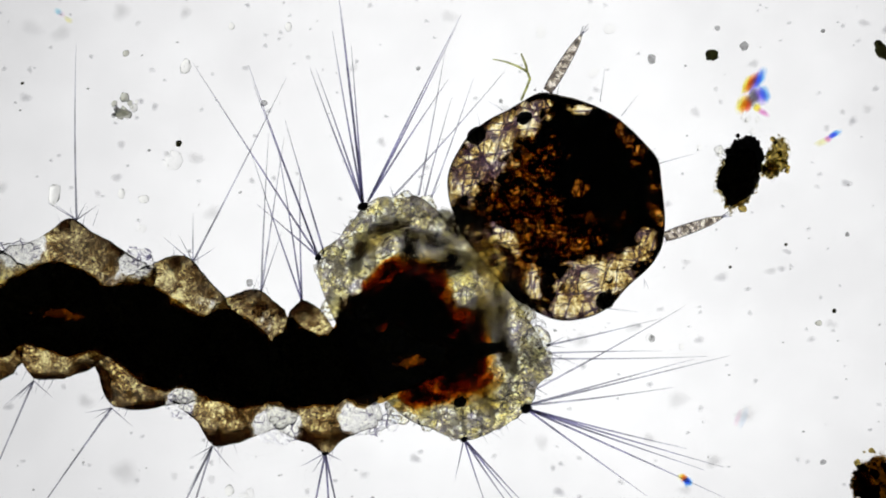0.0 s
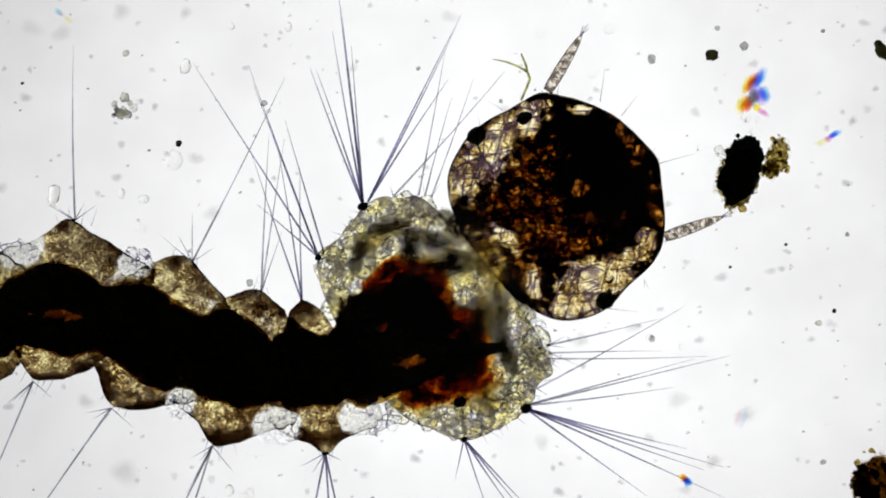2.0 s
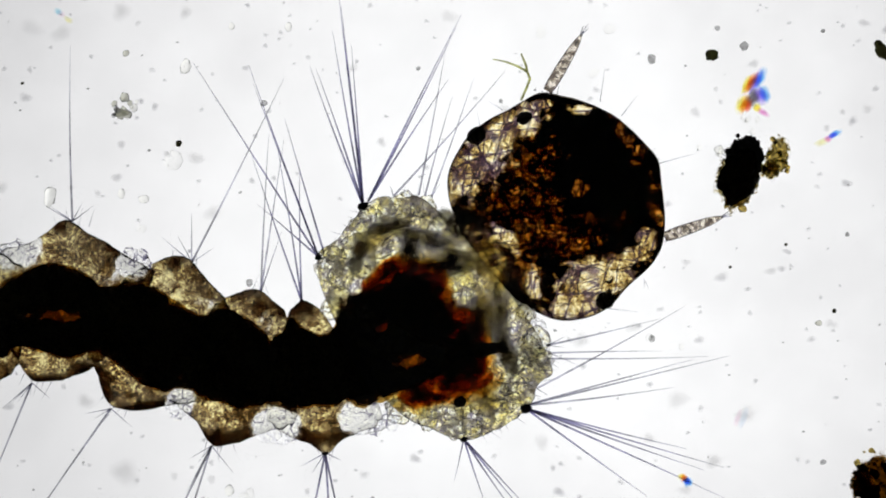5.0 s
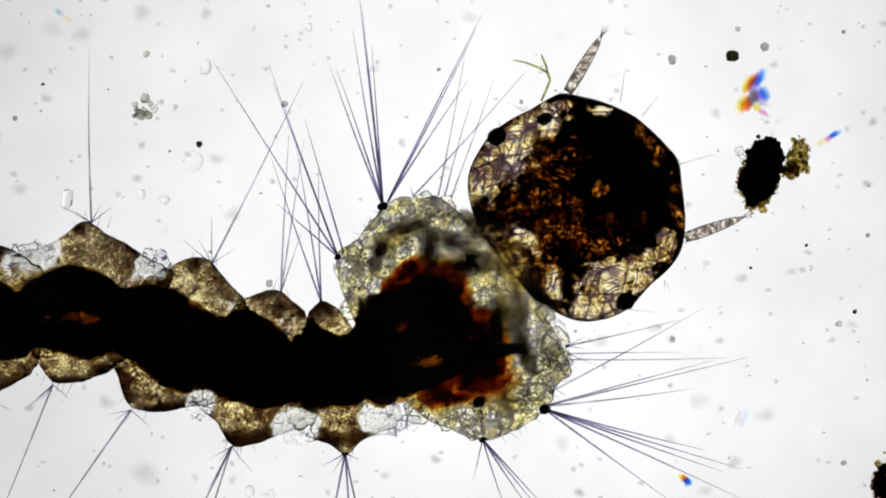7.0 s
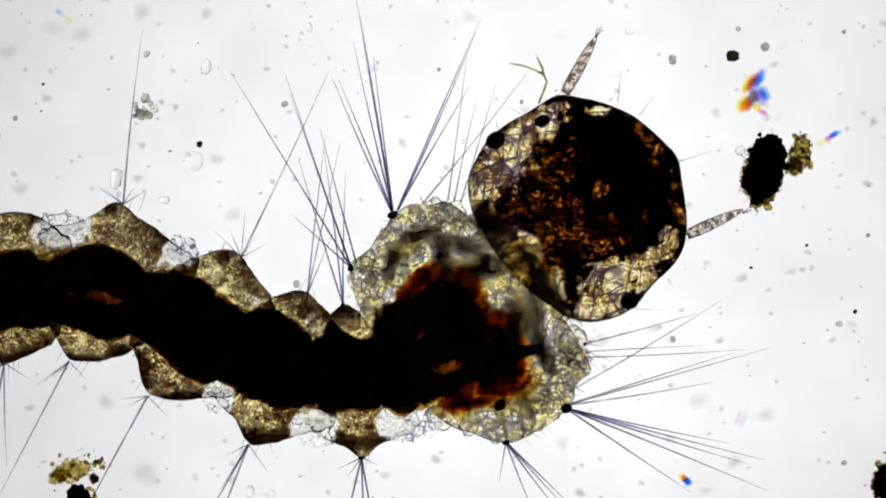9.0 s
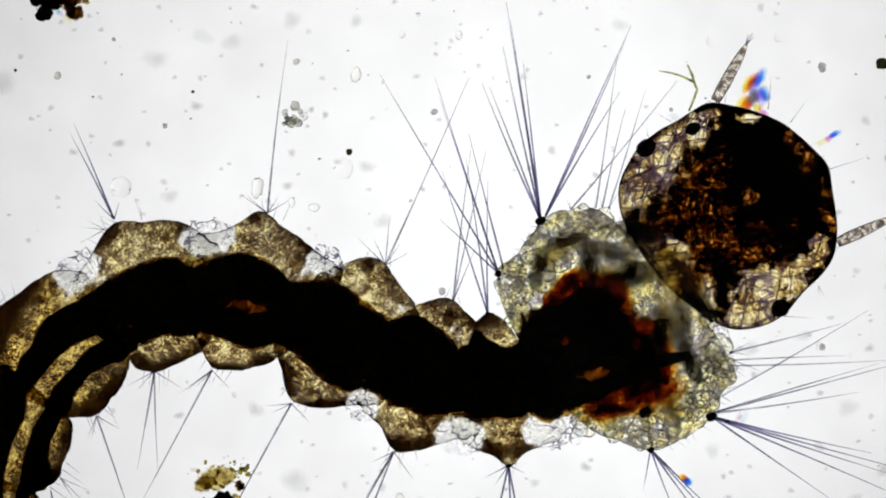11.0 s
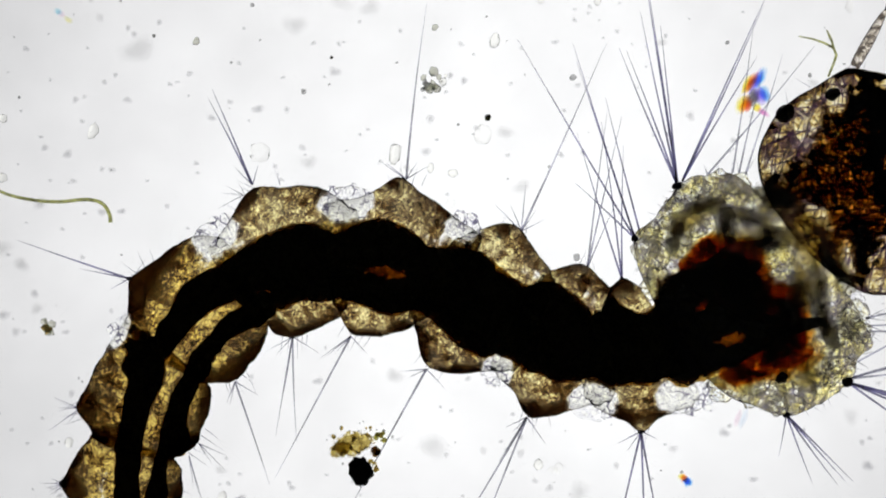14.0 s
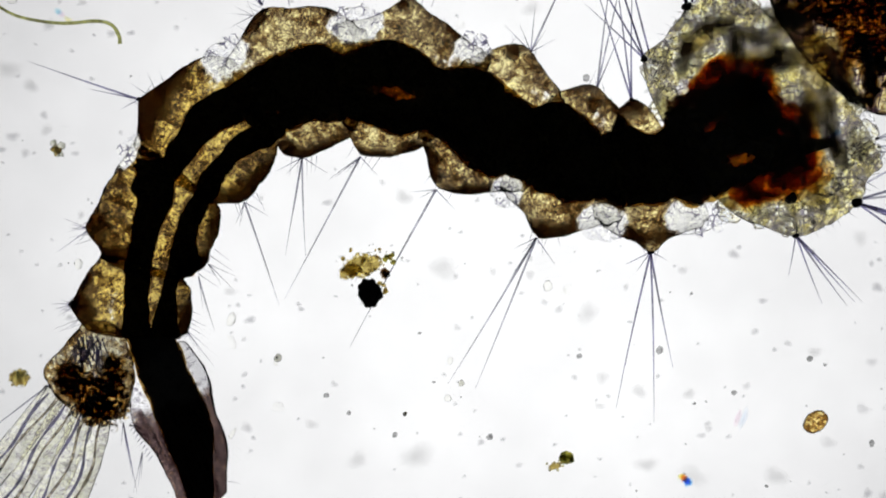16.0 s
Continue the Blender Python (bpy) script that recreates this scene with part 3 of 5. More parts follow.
def tuft(key, by, base, tips, r=2.1, dark=False, socket=0.0):
    """Bristles from one socket."""
    org, owner = homes[key], parts[key]
    bx, by_ = base[0] + by[0], base[1] + by[1]
    if socket:
        part("bristle_socket", blob(org, bx, by_, socket, socket * 0.8, socket, 20, MID, 0.25, 0.8, bx, 2), M["socket"], owner)
    made = []
    for tx, ty in tips:
        x, y = tx + by[0], ty + by[1]
        ln = math.hypot(x - bx, y - by_)
        n = 10
        lift = rng.uniform(-0.25, 0.25) * min(ln, 200)
        ps = bent((bx, by_, MID), (x, y, MID + lift), rng.uniform(-0.008, 0.008) * ln, n)
        k = 0.95 * r * min(1.0, 0.4 + ln / 260)
        rad = [k * (1 - 0.86 * (i / n) ** 1.2) for i in range(n + 1)]
        root = V(bx, by_, MID)
        made.append(part("bristle", tube(root, ps, rad, 6), M["bristle_dark" if dark else "bristle"], owner, "", root - org))
    return made


def lump(key, name, by, x, y, rx, ry, turn, mat, z=MID, rz=None, rough=0.14, seed=0.0, label="", fine=0.0, grain=0.6, cuts=4):
    part(name, blob(homes[key], x + by[0], y + by[1], rx, ry, rz or min(rx, ry) * 0.8, turn, z, rough, grain, seed, cuts, fine), M[mat], parts[key], label)


def skin_cells(key, by, x, y, rx, ry, turn):
    """Clear cells side by side over an oval."""
    r = random.Random(int(x))
    got = []
    c, s = math.cos(radians(turn)), math.sin(radians(turn))
    for _ in range(260):
        g, q = r.uniform(0, 2 * math.pi), math.sqrt(r.random()) * 0.92
        dx, dy, size = math.cos(g) * q * rx, math.sin(g) * q * ry, r.uniform(11, 19)
        if any((dx - a) ** 2 + (dy - b) ** 2 < (0.80 * (size + e)) ** 2 for a, b, e in got):
            continue
        got.append((dx, dy, size))
        lump(key, "skin_cell", by, x + dx * c + dy * s, y - dx * s + dy * c, size, size * r.uniform(0.75, 1), r.uniform(0, 180), "skin_cell", MID + r.uniform(-20, 20), size * 0.45, 0.12, r.uniform(0, 60), cuts=3)


def within(px, py, ovals):
    """1 inside any of the ovals, fading to 0 outside."""
    near = 9.0
    for x, y, rx, ry, turn in ovals:
        c, s = math.cos(radians(turn)), math.sin(radians(turn))
        dx, dy = px - x, py - y
        near = min(near, math.hypot((dx * c - dy * s) / rx, (dx * s + dy * c) / ry))
    return max(0.0, min(1.0, 1.75 - 1.2 * near))


def segment(key, home, ends, top, bottom, mat="flesh", guts=(), seed=0.0):
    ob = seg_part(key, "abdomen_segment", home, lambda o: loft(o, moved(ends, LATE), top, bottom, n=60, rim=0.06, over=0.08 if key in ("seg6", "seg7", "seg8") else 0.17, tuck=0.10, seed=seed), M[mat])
    spots = [q for rows in JOINTS.values() for q in rows]
    far = key in ("seg6", "seg7", "seg8")
    org, bare, stain = homes[key], [], []
    for v in ob.data.vertices:
        px, py = (v.co + org).x / U + CX - LATE[0], CY - (v.co + org).y / U - LATE[1]
        bare.append(max(within(px, py, spots), 0.5 * within(px, py, BARE)))
        stain.append(within(px, py, STAINS))
    ob.data.attributes.new("bare", "FLOAT", "POINT").data.foreach_set("value", bare)
    ob.data.attributes.new("stain", "FLOAT", "POINT").data.foreach_set("value", stain)
    for g in guts:
        part("gut_section", loft(homes[key], moved(g[0], LATE), g[1], g[2], flat=0.75, thick=80, n=48, m=34, rim=0.05, over=0.08 if far else 0.26, tuck=0.0 if far else 0.22, rough=4, seed=seed + 5), M["gut_" + key] if "gut_" + key in M else M["gut"],
             parts[key], "black food-filled gut")


# clear places of the joint skin: x, y, half width, half height, turn
JOINTS = {"seg1": ((1228, 532, 60, 34, 8),), "seg2": ((1058, 545, 42, 33, -4),), "seg3": ((890, 490, 29, 30, 10),), "seg4": ((828, 240, 32, 26, -12),),
          "seg5": ((622, 196, 48, 32, 4),), "seg6": ((392, 254, 44, 30, 32),), "seg7": ((222, 420, 16, 32, -24),)}

# pale streaks of skin along the gut
BARE = ((400, 286, 62, 14, 30), (618, 224, 48, 9, 8), (816, 258, 40, 9, -12), (1235, 506, 50, 14, 4), (190, 690, 14, 40, -6), (205, 440, 9, 34, -20), (950, 322, 34, 12, -30), (780, 262, 30, 10, -20), (1050, 370, 14, 26, 0))
# brown-stained places of the lobes, the same way
STAINS = ((945, 560, 34, 16, -14), (1000, 556, 30, 13, 6), (1110, 570, 42, 17, -14), (1176, 562, 34, 13, 20), (756, 440, 14, 40, 6), (835, 490, 46, 13, 2), (262, 340, 32, 38, -40), (250, 375, 20, 26, 0), (446, 186, 18, 36, -30), (300, 300, 16, 44, -45),
          (440, 486, 58, 24, 46), (395, 502, 40, 17, 0), (372, 560, 14, 52, -6), (345, 622, 42, 22, 34), (330, 640, 30, 16, 20), (134, 705, 28, 38, 10), (135, 655, 16, 30, -30), (160, 566, 26, 46, -10), (205, 600, 40, 14, 0),
          (545, 422, 56, 13, 14), (500, 415, 20, 20, 0), (650, 424, 44, 11, 0), (720, 412, 24, 14, 10), (795, 208, 20, 12, -40), (900, 246, 13, 14, 10), (706, 166, 12, 10, 0), (1085, 345, 12, 12, 0), (325, 722, 18, 30, -10), (1110, 345, 22, 16, 0))

segment("seg1", (570, 671), (((1088, 345), (1060, 560)), ((1140, 340), (1235, 552))), ((-0.22, -7, 0.22), (0.48, 15, 0.37), (1.30, -14, 0.24)),
        ((-0.13, -16, 0.29), (0.27, 20, 0.30), (0.48, 25, 0.12), (0.68, 14, 0.24)), "flesh",
        [((((1084, 365), (1070, 508)), ((1190, 340), (1240, 490))), ((0.10, 12, 0.10), (0.47, -32, 0.31), (0.69, -12, 0.22), (1.20, 15, 0.15)), ((-0.08, -7, 0.16), (0.15, 6, 0.16), (0.52, 17, 0.37), (0.80, -12, 0.17)))], 1)
segment("seg2", (441, 645.5), (((985, 312), (890, 505)), ((1088, 345), (1070, 555))), ((-0.07, -8, 0.21), (0.48, 26, 0.38), (1.12, -6, 0.12)),
        ((0.05, -4, 0.29), (0.35, 18, 0.14), (0.50, 40, 0.32), (0.98, -7, 0.19)), "flesh",
        [((((965, 338), (900, 463)), ((1068, 392), (1070, 508))), ((0.21, 14, 0.2), (0.54, 11, 0.24), (0.97, -9, 0.10)), ((0.26, 9, 0.14), (0.55, 22, 0.28), (0.94, -6, 0.10)))], 2)
segment("seg3", (279.5, 565), (((845, 240), (742, 412)), ((985, 312), (895, 500))), ((-0.19, -22, 0.27), (0.36, 27, 0.28), (0.55, 17, 0.38), (1.05, -6, 0.15)),
        ((0.03, -10, 0.15), (0.27, 39, 0.24), (0.59, 31, 0.29), (1.00, -13, 0.22)), "flesh",
        [((((835, 275), (745, 382)), ((965, 338), (900, 463))), ((-0.16, -5, 0.22), (0.19, 5, 0.23), (0.83, -15, 0.32), (1.06, 13, 0.16)), ((0.53, 15, 0.31), (0.57, 7, 0.14), (0.80, 14, 0.16), (0.99, -4, 0.13)))], 3)
segment("seg4", (118, 501), (((610, 182), (610, 395)), ((845, 240), (738, 412))), ((0.01, -13, 0.34), (0.31, 10, 0.37), (0.39, 24, 0.14), (0.46, 29, 0.29), (0.72, 14, 0.16)),
        ((-0.11, -15, 0.25), (0.18, 16, 0.19), (0.51, 26, 0.40), (1.05, -5, 0.10)), "flesh",
        [((((600, 247), (604, 365)), ((835, 275), (745, 382))), ((-0.02, -10, 0.36), (0.14, 11, 0.19), (0.37, 36, 0.25), (0.66, 5, 0.09), (0.72, -11, 0.08)), ((0.03, -6, 0.3), (0.70, 16, 0.43), (0.95, -10, 0.14)))], 4)
segment("seg5", (0, 508), (((395, 256), (483, 402)), ((610, 182), (610, 392))), ((-0.05, -9, 0.10), (0.31, 28, 0.26), (0.39, 22, 0.20), (0.76, 40, 0.39), (1.12, -41, 0.22)),
        ((-0.09, -21, 0.10), (0.05, 11, 0.13), (0.31, 31, 0.27), (0.69, 17, 0.27)), "flesh",
        [((((424, 283), (480, 388)), ((600, 247), (604, 366))), ((-0.35, -30, 0.29), (0.58, 29, 0.45), (0.82, 4, 0.11), (0.98, -14, 0.10)), ((0.5, -8, 0.2),))], 5)
segment("seg6", (-235, 628), (((232, 408), (368, 508)), ((395, 256), (483, 402))), ((0.26, 32, 0.15), (0.48, 16, 0.37), (0.51, 24, 0.26), (0.86, 24, 0.28), (1.03, -20, 0.10)),
        ((0.22, 18, 0.21), (0.34, 15, 0.25), (0.66, 30, 0.33), (1.11, -14, 0.15)), "flesh_dark",
        [((((236, 440), (300, 475)), ((426, 283), (458, 356))), ((0.16, -16, 0.07), (0.30, 3, 0.31), (0.34, -19, 0.23), (0.56, 22, 0.25), (0.80, -4, 0.15)), ((-0.13, 27, 0.10), (0.34, -12, 0.25), (0.63, -17, 0.24))),
         ((((340, 485), (368, 492)), ((470, 352), (496, 396))), ((0.19, 11, 0.14), (0.49, 13, 0.23), (0.71, 5, 0.34)), ((0.02, 14, 0.14), (0.45, -17, 0.3)))], 6)
segment("seg7", (-292, 754), (((172, 605), (312, 645)), ((232, 408), (368, 512))), ((0.16, 23, 0.09), (0.27, 25, 0.14), (0.49, 14, 0.19), (0.54, 15, 0.27), (0.82, 10, 0.22)),
        ((-0.07, -6, 0.15), (0.24, 14, 0.21), (0.65, 30, 0.51), (1.14, -22, 0.12)), "flesh_dark",
        [((((214, 615), (264, 608)), ((234, 440), (304, 470))), ((0.40, -6, 0.36), (0.64, -6, 0.12), (0.72, 11, 0.07)), ((0.28, -3, 0.14), (0.70, 7, 0.14))),
         ((((288, 620), (330, 635)), ((342, 482), (366, 492))), ((-0.15, -10, 0.13), (0.54, 10, 0.33)), ((0.12, 14, 0.16), (0.4, -6, 0.2)))], 7)
segment("seg8", (-325, 890), (((150, 738), (322, 745)), ((172, 605), (312, 645))), ((0.10, 9, 0.09), (0.26, 22, 0.14), (0.48, 31, 0.27), (0.79, 8, 0.16)),
        ((-0.08, -21, 0.07), (0.46, 16, 0.38), (0.80, 9, 0.15)), "flesh_dark",
        [((((208, 738), (260, 745)), ((214, 612), (264, 608))), (), ((0.45, -6, 0.3),)),
         ((((256, 740), (312, 748)), ((290, 618), (306, 648))), (), ((0.5, -6, 0.3),))], 8)

# clear skin between the segments, made of water-filled cells
for key, rows in JOINTS.items():
    for x, y, rx, ry, turn in rows:
        lump(key, "membrane", LATE, x, y, rx, ry, turn, "membrane", seed=x, fine=0.05, rz=min(rx, ry), label="clear wrinkled skin")
        skin_cells(key, LATE, x, y, rx, ry, turn)

# thorax, taken in the first view
T0 = (0.0, 0.0)
seg_part("thorax", "thorax", (785, 545.5), lambda o: loft(o, (((588, 560), (704, 742)), ((800, 392), (945, 575))), ((0.16, 74, 0.15), (0.42, 92, 0.22), (0.72, 98, 0.2), (0.95, 40, 0.12)),
         ((0.25, 80, 0.16), (0.46, 76, 0.17), (0.70, 102, 0.2), (0.97, 66, 0.14)), flat=0.55, n=56, m=52, rim=0.10, over=0.02, rough=4, seed=9), M["thorax"], "clear mottled thorax")
part("neck", blob(homes["thorax"], 862, 470, 54, 118, 60, 38, MID + 30, 0.15, 0.6, 4, 4), M["neck"], parts["thorax"], "wrinkled olive neck skin")
part("gut_section", loft(homes["thorax"], (((596, 566), (640, 722)), ((770, 590), (835, 645))), ((0.35, 26, 0.25),), ((0.3, 0, 0.3),), flat=0.6, thick=75, n=36, m=30, over=0.2, tuck=0.2, rough=9, seed=3),
     M["gut_thorax"], parts["thorax"], "black food-filled gut")
for i, (name, x, y, rx, ry, turn, mat, z, rz) in enumerate((
        ("gut_pouch", 694, 522, 66, 22, 36, "muscle_deep", 130, 24), ("gut_pouch", 742, 545, 46, 40, 10, "muscle_deep", 130, 34), ("gut_pouch", 838, 622, 56, 13, 8, "gut", 115, 16), ("gut_pouch", 790, 580, 66, 46, -20, "rust_dark", 110, 45), ("gut_pouch", 634, 548, 42, 30, 30, "muscle_deep", 105, 30), ("gut_pouch", 752, 560, 54, 54, 10, "rust_dark", 95, 50),
        ("rust_tissue", 692, 556, 46, 34, 20, "rust", 100, 40), ("rust_tissue", 700, 530, 50, 40, 10, "rust", 120, 40), ("rust_tissue", 686, 494, 62, 30, 38, "rust", 100, 40), ("rust_tissue", 752, 508, 50, 46, 0, "rust", 100, 40), ("rust_tissue", 786, 676, 98, 46, 18, "rust", 105, 40), ("rust_tissue", 812, 612, 58, 56, 0, "rust", 105, 50),
        ("rust_tissue", 740, 540, 60, 70, 0, "rust", 100, 60), ("rust_tissue", 822, 655, 44, 30, 30, "rust", 120, 24),
        ("muscle_fold", 812, 512, 30, 40, -30, "lobule", 170, 20), ("muscle_fold", 858, 552, 17, 48, 12, "fold", 170, 22), ("muscle_fold", 660, 428, 40, 18, 22, "fold", 165, 18), ("muscle_fold", 768, 470, 38, 24, -12, "fold", 168, 20),
        ("dark_fold", 756, 424, 72, 19, -14, "shade_fold", 175, 14), ("dark_fold", 806, 402, 48, 17, -46, "shade_fold", 172, 14), ("dark_fold", 726, 446, 24, 44, 6, "shade_fold", 176, 12), ("dark_fold", 882, 572, 22, 72, 3, "shade_fold", 175, 16),
        ("dark_fold", 898, 630, 18, 44, 24, "shade_fold", 165, 14), ("dark_fold", 794, 468, 60, 30, 10, "shade_fold", 182, 12), ("dark_fold", 634, 454, 17, 44, -14, "shade_fold", 184, 10), ("dark_fold", 918, 520, 15, 44, 36, "shade_fold", 178, 8),
        ("dark_fold", 848, 566, 20, 50, 4, "shade_fold", 170, 10), ("dark_fold", 684, 404, 50, 14, 14, "shade_fold", 170, 8),
        ("dark_fold", 814, 711, 11, 9, 20, "eye", 130, 8), ("muscle_fold", 858, 700, 26, 34, 10, "fold", 150, 16),
        ("clear_gap", 935, 580, 16, 40, 25, "membrane", 160, 12), ("clear_gap", 812, 392, 14, 36, -42, "membrane", 190, 10))):
    lump("thorax", name, T0, x, y, rx, ry, turn, mat, z, rz, 0.26, i * 1.7, fine=0.05)

# pale fat lobules under the skin of the thorax, in two uneven rows round its rim
fat = random.Random(31)
for (x0, y0), (x1, y1), swell, side, count in (((588, 560), (800, 392), ((0.16, 74, 0.15), (0.42, 92, 0.22), (0.72, 98, 0.2), (0.95, 40, 0.12)), -1, 9),
                                               ((704, 742), (945, 575), ((0.25, 80, 0.16), (0.46, 76, 0.17), (0.70, 102, 0.2), (0.97, 66, 0.14)), 1, 10)):
    ln = math.hypot(x1 - x0, y1 - y0)
    nx, ny = -(y1 - y0) / ln * side, (x1 - x0) / ln * side
    for row, inset in enumerate((26, 62)):
        for i in range(count):
            q = (i + 0.5 + 0.5 * row + fat.uniform(-0.2, 0.2)) / count * 0.96
            h = bulge(q, swell) - inset + fat.uniform(-6, 6)
            size = fat.uniform(19, 27)
            lump("thorax", "fat_lobule", T0, x0 + (x1 - x0) * q + nx * h, y0 + (y1 - y0) * q + ny * h, size, size * fat.uniform(0.7, 0.95), fat.uniform(0, 180), "lobule", MID + fat.uniform(-25, 25), size * 0.6,
                 0.22, fat.uniform(0, 60), fine=0.06)

# folds of neck skin that lie over the back of the head
for x, y, size, turn, mat in ((838, 404, 24, 40, "lobule"), (858, 434, 30, 50, "fold"), (884, 452, 26, 40, "lobule"), (872, 484, 36, 60, "fold"), (908, 492, 26, 50, "lobule"), (930, 552, 18, 60, "lobule"), (842, 462, 30, 40, "neck")):
    lump("thorax", "neck_fold", T0, x, y, size, size * 0.75, -turn, mat, MID + 124, 10, 0.3, x, fine=0.08)

lump("thorax", "shoulder_lobe", T0, 946, 606, 27, 50, 8, "membrane", rz=40, seed=2, fine=0.03)

# head, taken in the first view: a capsule along its own axis
AX = Vector((0.787, -0.617, 0))
LA = Vector((0.617, 0.787, 0))


# how its outline departs from an oval: bearing, share, spread
HEAD_FORM = ((-90, 0.045, 8), (-28, 0.022, 6), (12, 0.018, 9), (38, -0.036, 11), (-107, -0.020, 9), (-48, -0.030, 26), (-8, -0.030, 14), (-142, -0.022, 12), (62, -0.010, 14))


def head_capsule(org, grow=1.0, flat=0.58, rough=1.6):
    bm = bmesh.new()
    loops = []
    n, m = 60, 60
    for i in range(n + 1):
        c = -math.cos(math.pi * i / n)
        ln = 221 if c > 0 else 143
        a = 11 + c * ln
        w = 198 * (max(0.0, 1 - c ** 2.2) ** 0.5 if c > 0 else max(0.0, 1 - abs(c) ** 2.5) ** (1 / 2.2)) + 0.5
        lp = []
        for j in range(m):
            g = 2 * math.pi * j / m
            p = Vector((958, 388, 0)) + AX * a * grow + LA * w * math.cos(g) * grow + Vector((0, 0, 1)) * min(w * flat, 112) * math.sin(g) * grow
            way = math.degrees(math.atan2(p.y - 386.5, p.x - 957))
            q = 1 + rough * 0.005 * noise.noise(p / 40) + bulge(way, HEAD_FORM)
            lp.append(V(957 + (p.x - 957) * q, 386.5 + (p.y - 386.5) * q, MID + p.z) - org)
        loops.append(lp)
    rings(bm, loops)
    lay = bm.verts.layers.float["thick"]
    for v in bm.verts:
        v[lay] = min(1.0, abs((v.co + org).z / U - MID) / 108)
        # thin and open at the neck
        back = Vector((v.co.x / U, -v.co.y / U, 0))
        if back.dot(AX) < -70 and -150 < back.dot(LA) < 130:
            v[lay] = max(v[lay], 0.5)
    return bm


seg_part("head", "head", (957, 386.5), head_capsule, M["head"], "round amber-brown head capsule")
part("head_muscle", head_capsule(homes["head"], 0.985, 0.5), M["head_mass"], parts["head"], "black-brown muscle with amber grains")
lump("head", "eye_spot", T0, 928, 210, 14, 11, 20, "eye", 160, 10, 0.13, 1, fine=0.09)
for x, y, rx, ry, turn in ((844, 241, 18, 16, 30), (1070, 532, 17, 16, 0)):
    lump("head", "eye", T0, x, y, rx, ry, turn, "eye", MID, 15, 0.04, x, "round black eye")
for i in range(20):
    left = i % 2
    cx, cy = ((855 + rng.uniform(-20, 50), 295 + rng.uniform(-35, 50)) if left else (1020 + rng.uniform(-50, 50), 490 + rng.uniform(-35, 25)))
    g = radians(rng.choice((8, 80, -70)) + rng.uniform(-14, 14))
    ln = rng.uniform(18, 40)
    part("muscle_fibre", tube(homes["head"], bent((cx - math.cos(g) * ln, cy - math.sin(g) * ln, 190), (cx + math.cos(g) * ln, cy + math.sin(g) * ln, 190), 4), [0.5] + [1.2] * 7 + [0.5], 5),
         M["bristle"], parts["head"])


def antenna(base, tip):
    """A tapered horn with a few hairs at its tip; origin at its base."""
    o = V(*base, MID)
    a, b = Vector((*base, MID)), Vector((*tip, MID))
    ps = [tuple(a.lerp(b, i / 12)) for i in range(13)]
    rad = [8.5, 9.6, 10.2, 10.4, 10.4, 10.2, 9.8, 9.3, 8.7, 7.8, 6.6, 4.8, 2.2]
    ob = part("antenna", tube(o, ps, rad, 12), M["antenna"], parts["head"], "grey translucent antenna", o - homes["head"])
    d = (b - a).normalized()
    e = Vector((-d.y, d.x, 0))
    for k, ln in ((-0.35, 16), (0.0, 22), (0.3, 17)):
        t = b + (d + e * k) * ln
        part_tip = tube(homes["head"], bent(tuple(b - d * 4), tuple(t), 0.5, 4), [1.4, 1.2, 1, 0.8, 0.3], 5)
        part("antenna_hair", part_tip, M["bristle"], parts["head"])
    return ob


ant_a = antenna((969, 162), (1029, 62))
ant_b = antenna((1176, 420), (1279, 384))
lump("head", "antenna_socket", T0, 966, 168, 20, 10, 20, "membrane", rz=8)
lump("head", "antenna_socket", T0, 1168, 420, 10, 20, 10, "membrane", rz=8)
for base, tips in (((940, 172), ((905, 190), (925, 195))), ((1062, 180), ((1070, 120),)), ((1100, 205), ((1130, 168),)), ((1165, 290), ((1230, 272),)), ((1140, 495), ((1150, 515), (1140, 512))),
                   ((1065, 545), ((1130, 552),)), ((890, 195), ((862, 178),)), ((850, 228), ((845, 200),)), ((985, 170), ((990, 150),)), ((1150, 270), ((1162, 262), (1166, 276)))):
    tuft("head", T0, base, tips, 1.3)
part("mouth_hair", tube(homes["head"], [(922, 178, MID), (932, 156, MID), (938, 140, MID), (933, 127, MID), (915, 117, MID), (893, 109, MID), (872, 105, MID)], [2, 2.2, 2.4, 2.4, 2, 1.6, 1], 6),
     M["alga"], parts["head"])
part("mouth_hair", tube(homes["head"], [(933, 127, MID), (931, 116, MID), (926, 104, MID), (922, 95, MID)], [2.2, 2.2, 2, 1.2], 6), M["alga"], parts["head"])

# long bristles of the thorax
tuft("thorax", T0, (643, 366), ((597, -24), (588, 55), (603, 10), (622, 82), (548, 118), (560, 124)), 2.2, True, 10)
tuft("thorax", T0, (651, 358), ((816, 26), (806, 50), (792, 142)), 2.2, True)
tuft("thorax", T0, (697, 347), ((893, 127), (690, 330)), 2.0)
tuft("thorax", T0, (741, 346), ((788, 88),), 1.8)
tuft("thorax", T0, (752, 348), ((800, 172),), 1.8)
tuft("thorax", T0, (763, 350), ((838, 138), (782, 320)), 1.9)
left_tufts = tuft("thorax", T0, (564, 456), ((342, 112), (440, 116), (448, 148), (455, 362)), 2.0, True, 8)
left_tufts += tuft("thorax", T0, (574, 450), ((503, 210), (545, 440)), 2.0, True)
right_tufts = tuft("thorax", T0, (970, 611), ((1170, 564), (1004, 594), (1002, 616)), 1.9, False, 4)
right_tufts += tuft("thorax", T0, (972, 625), ((1170, 621), (1030, 650)), 1.7)
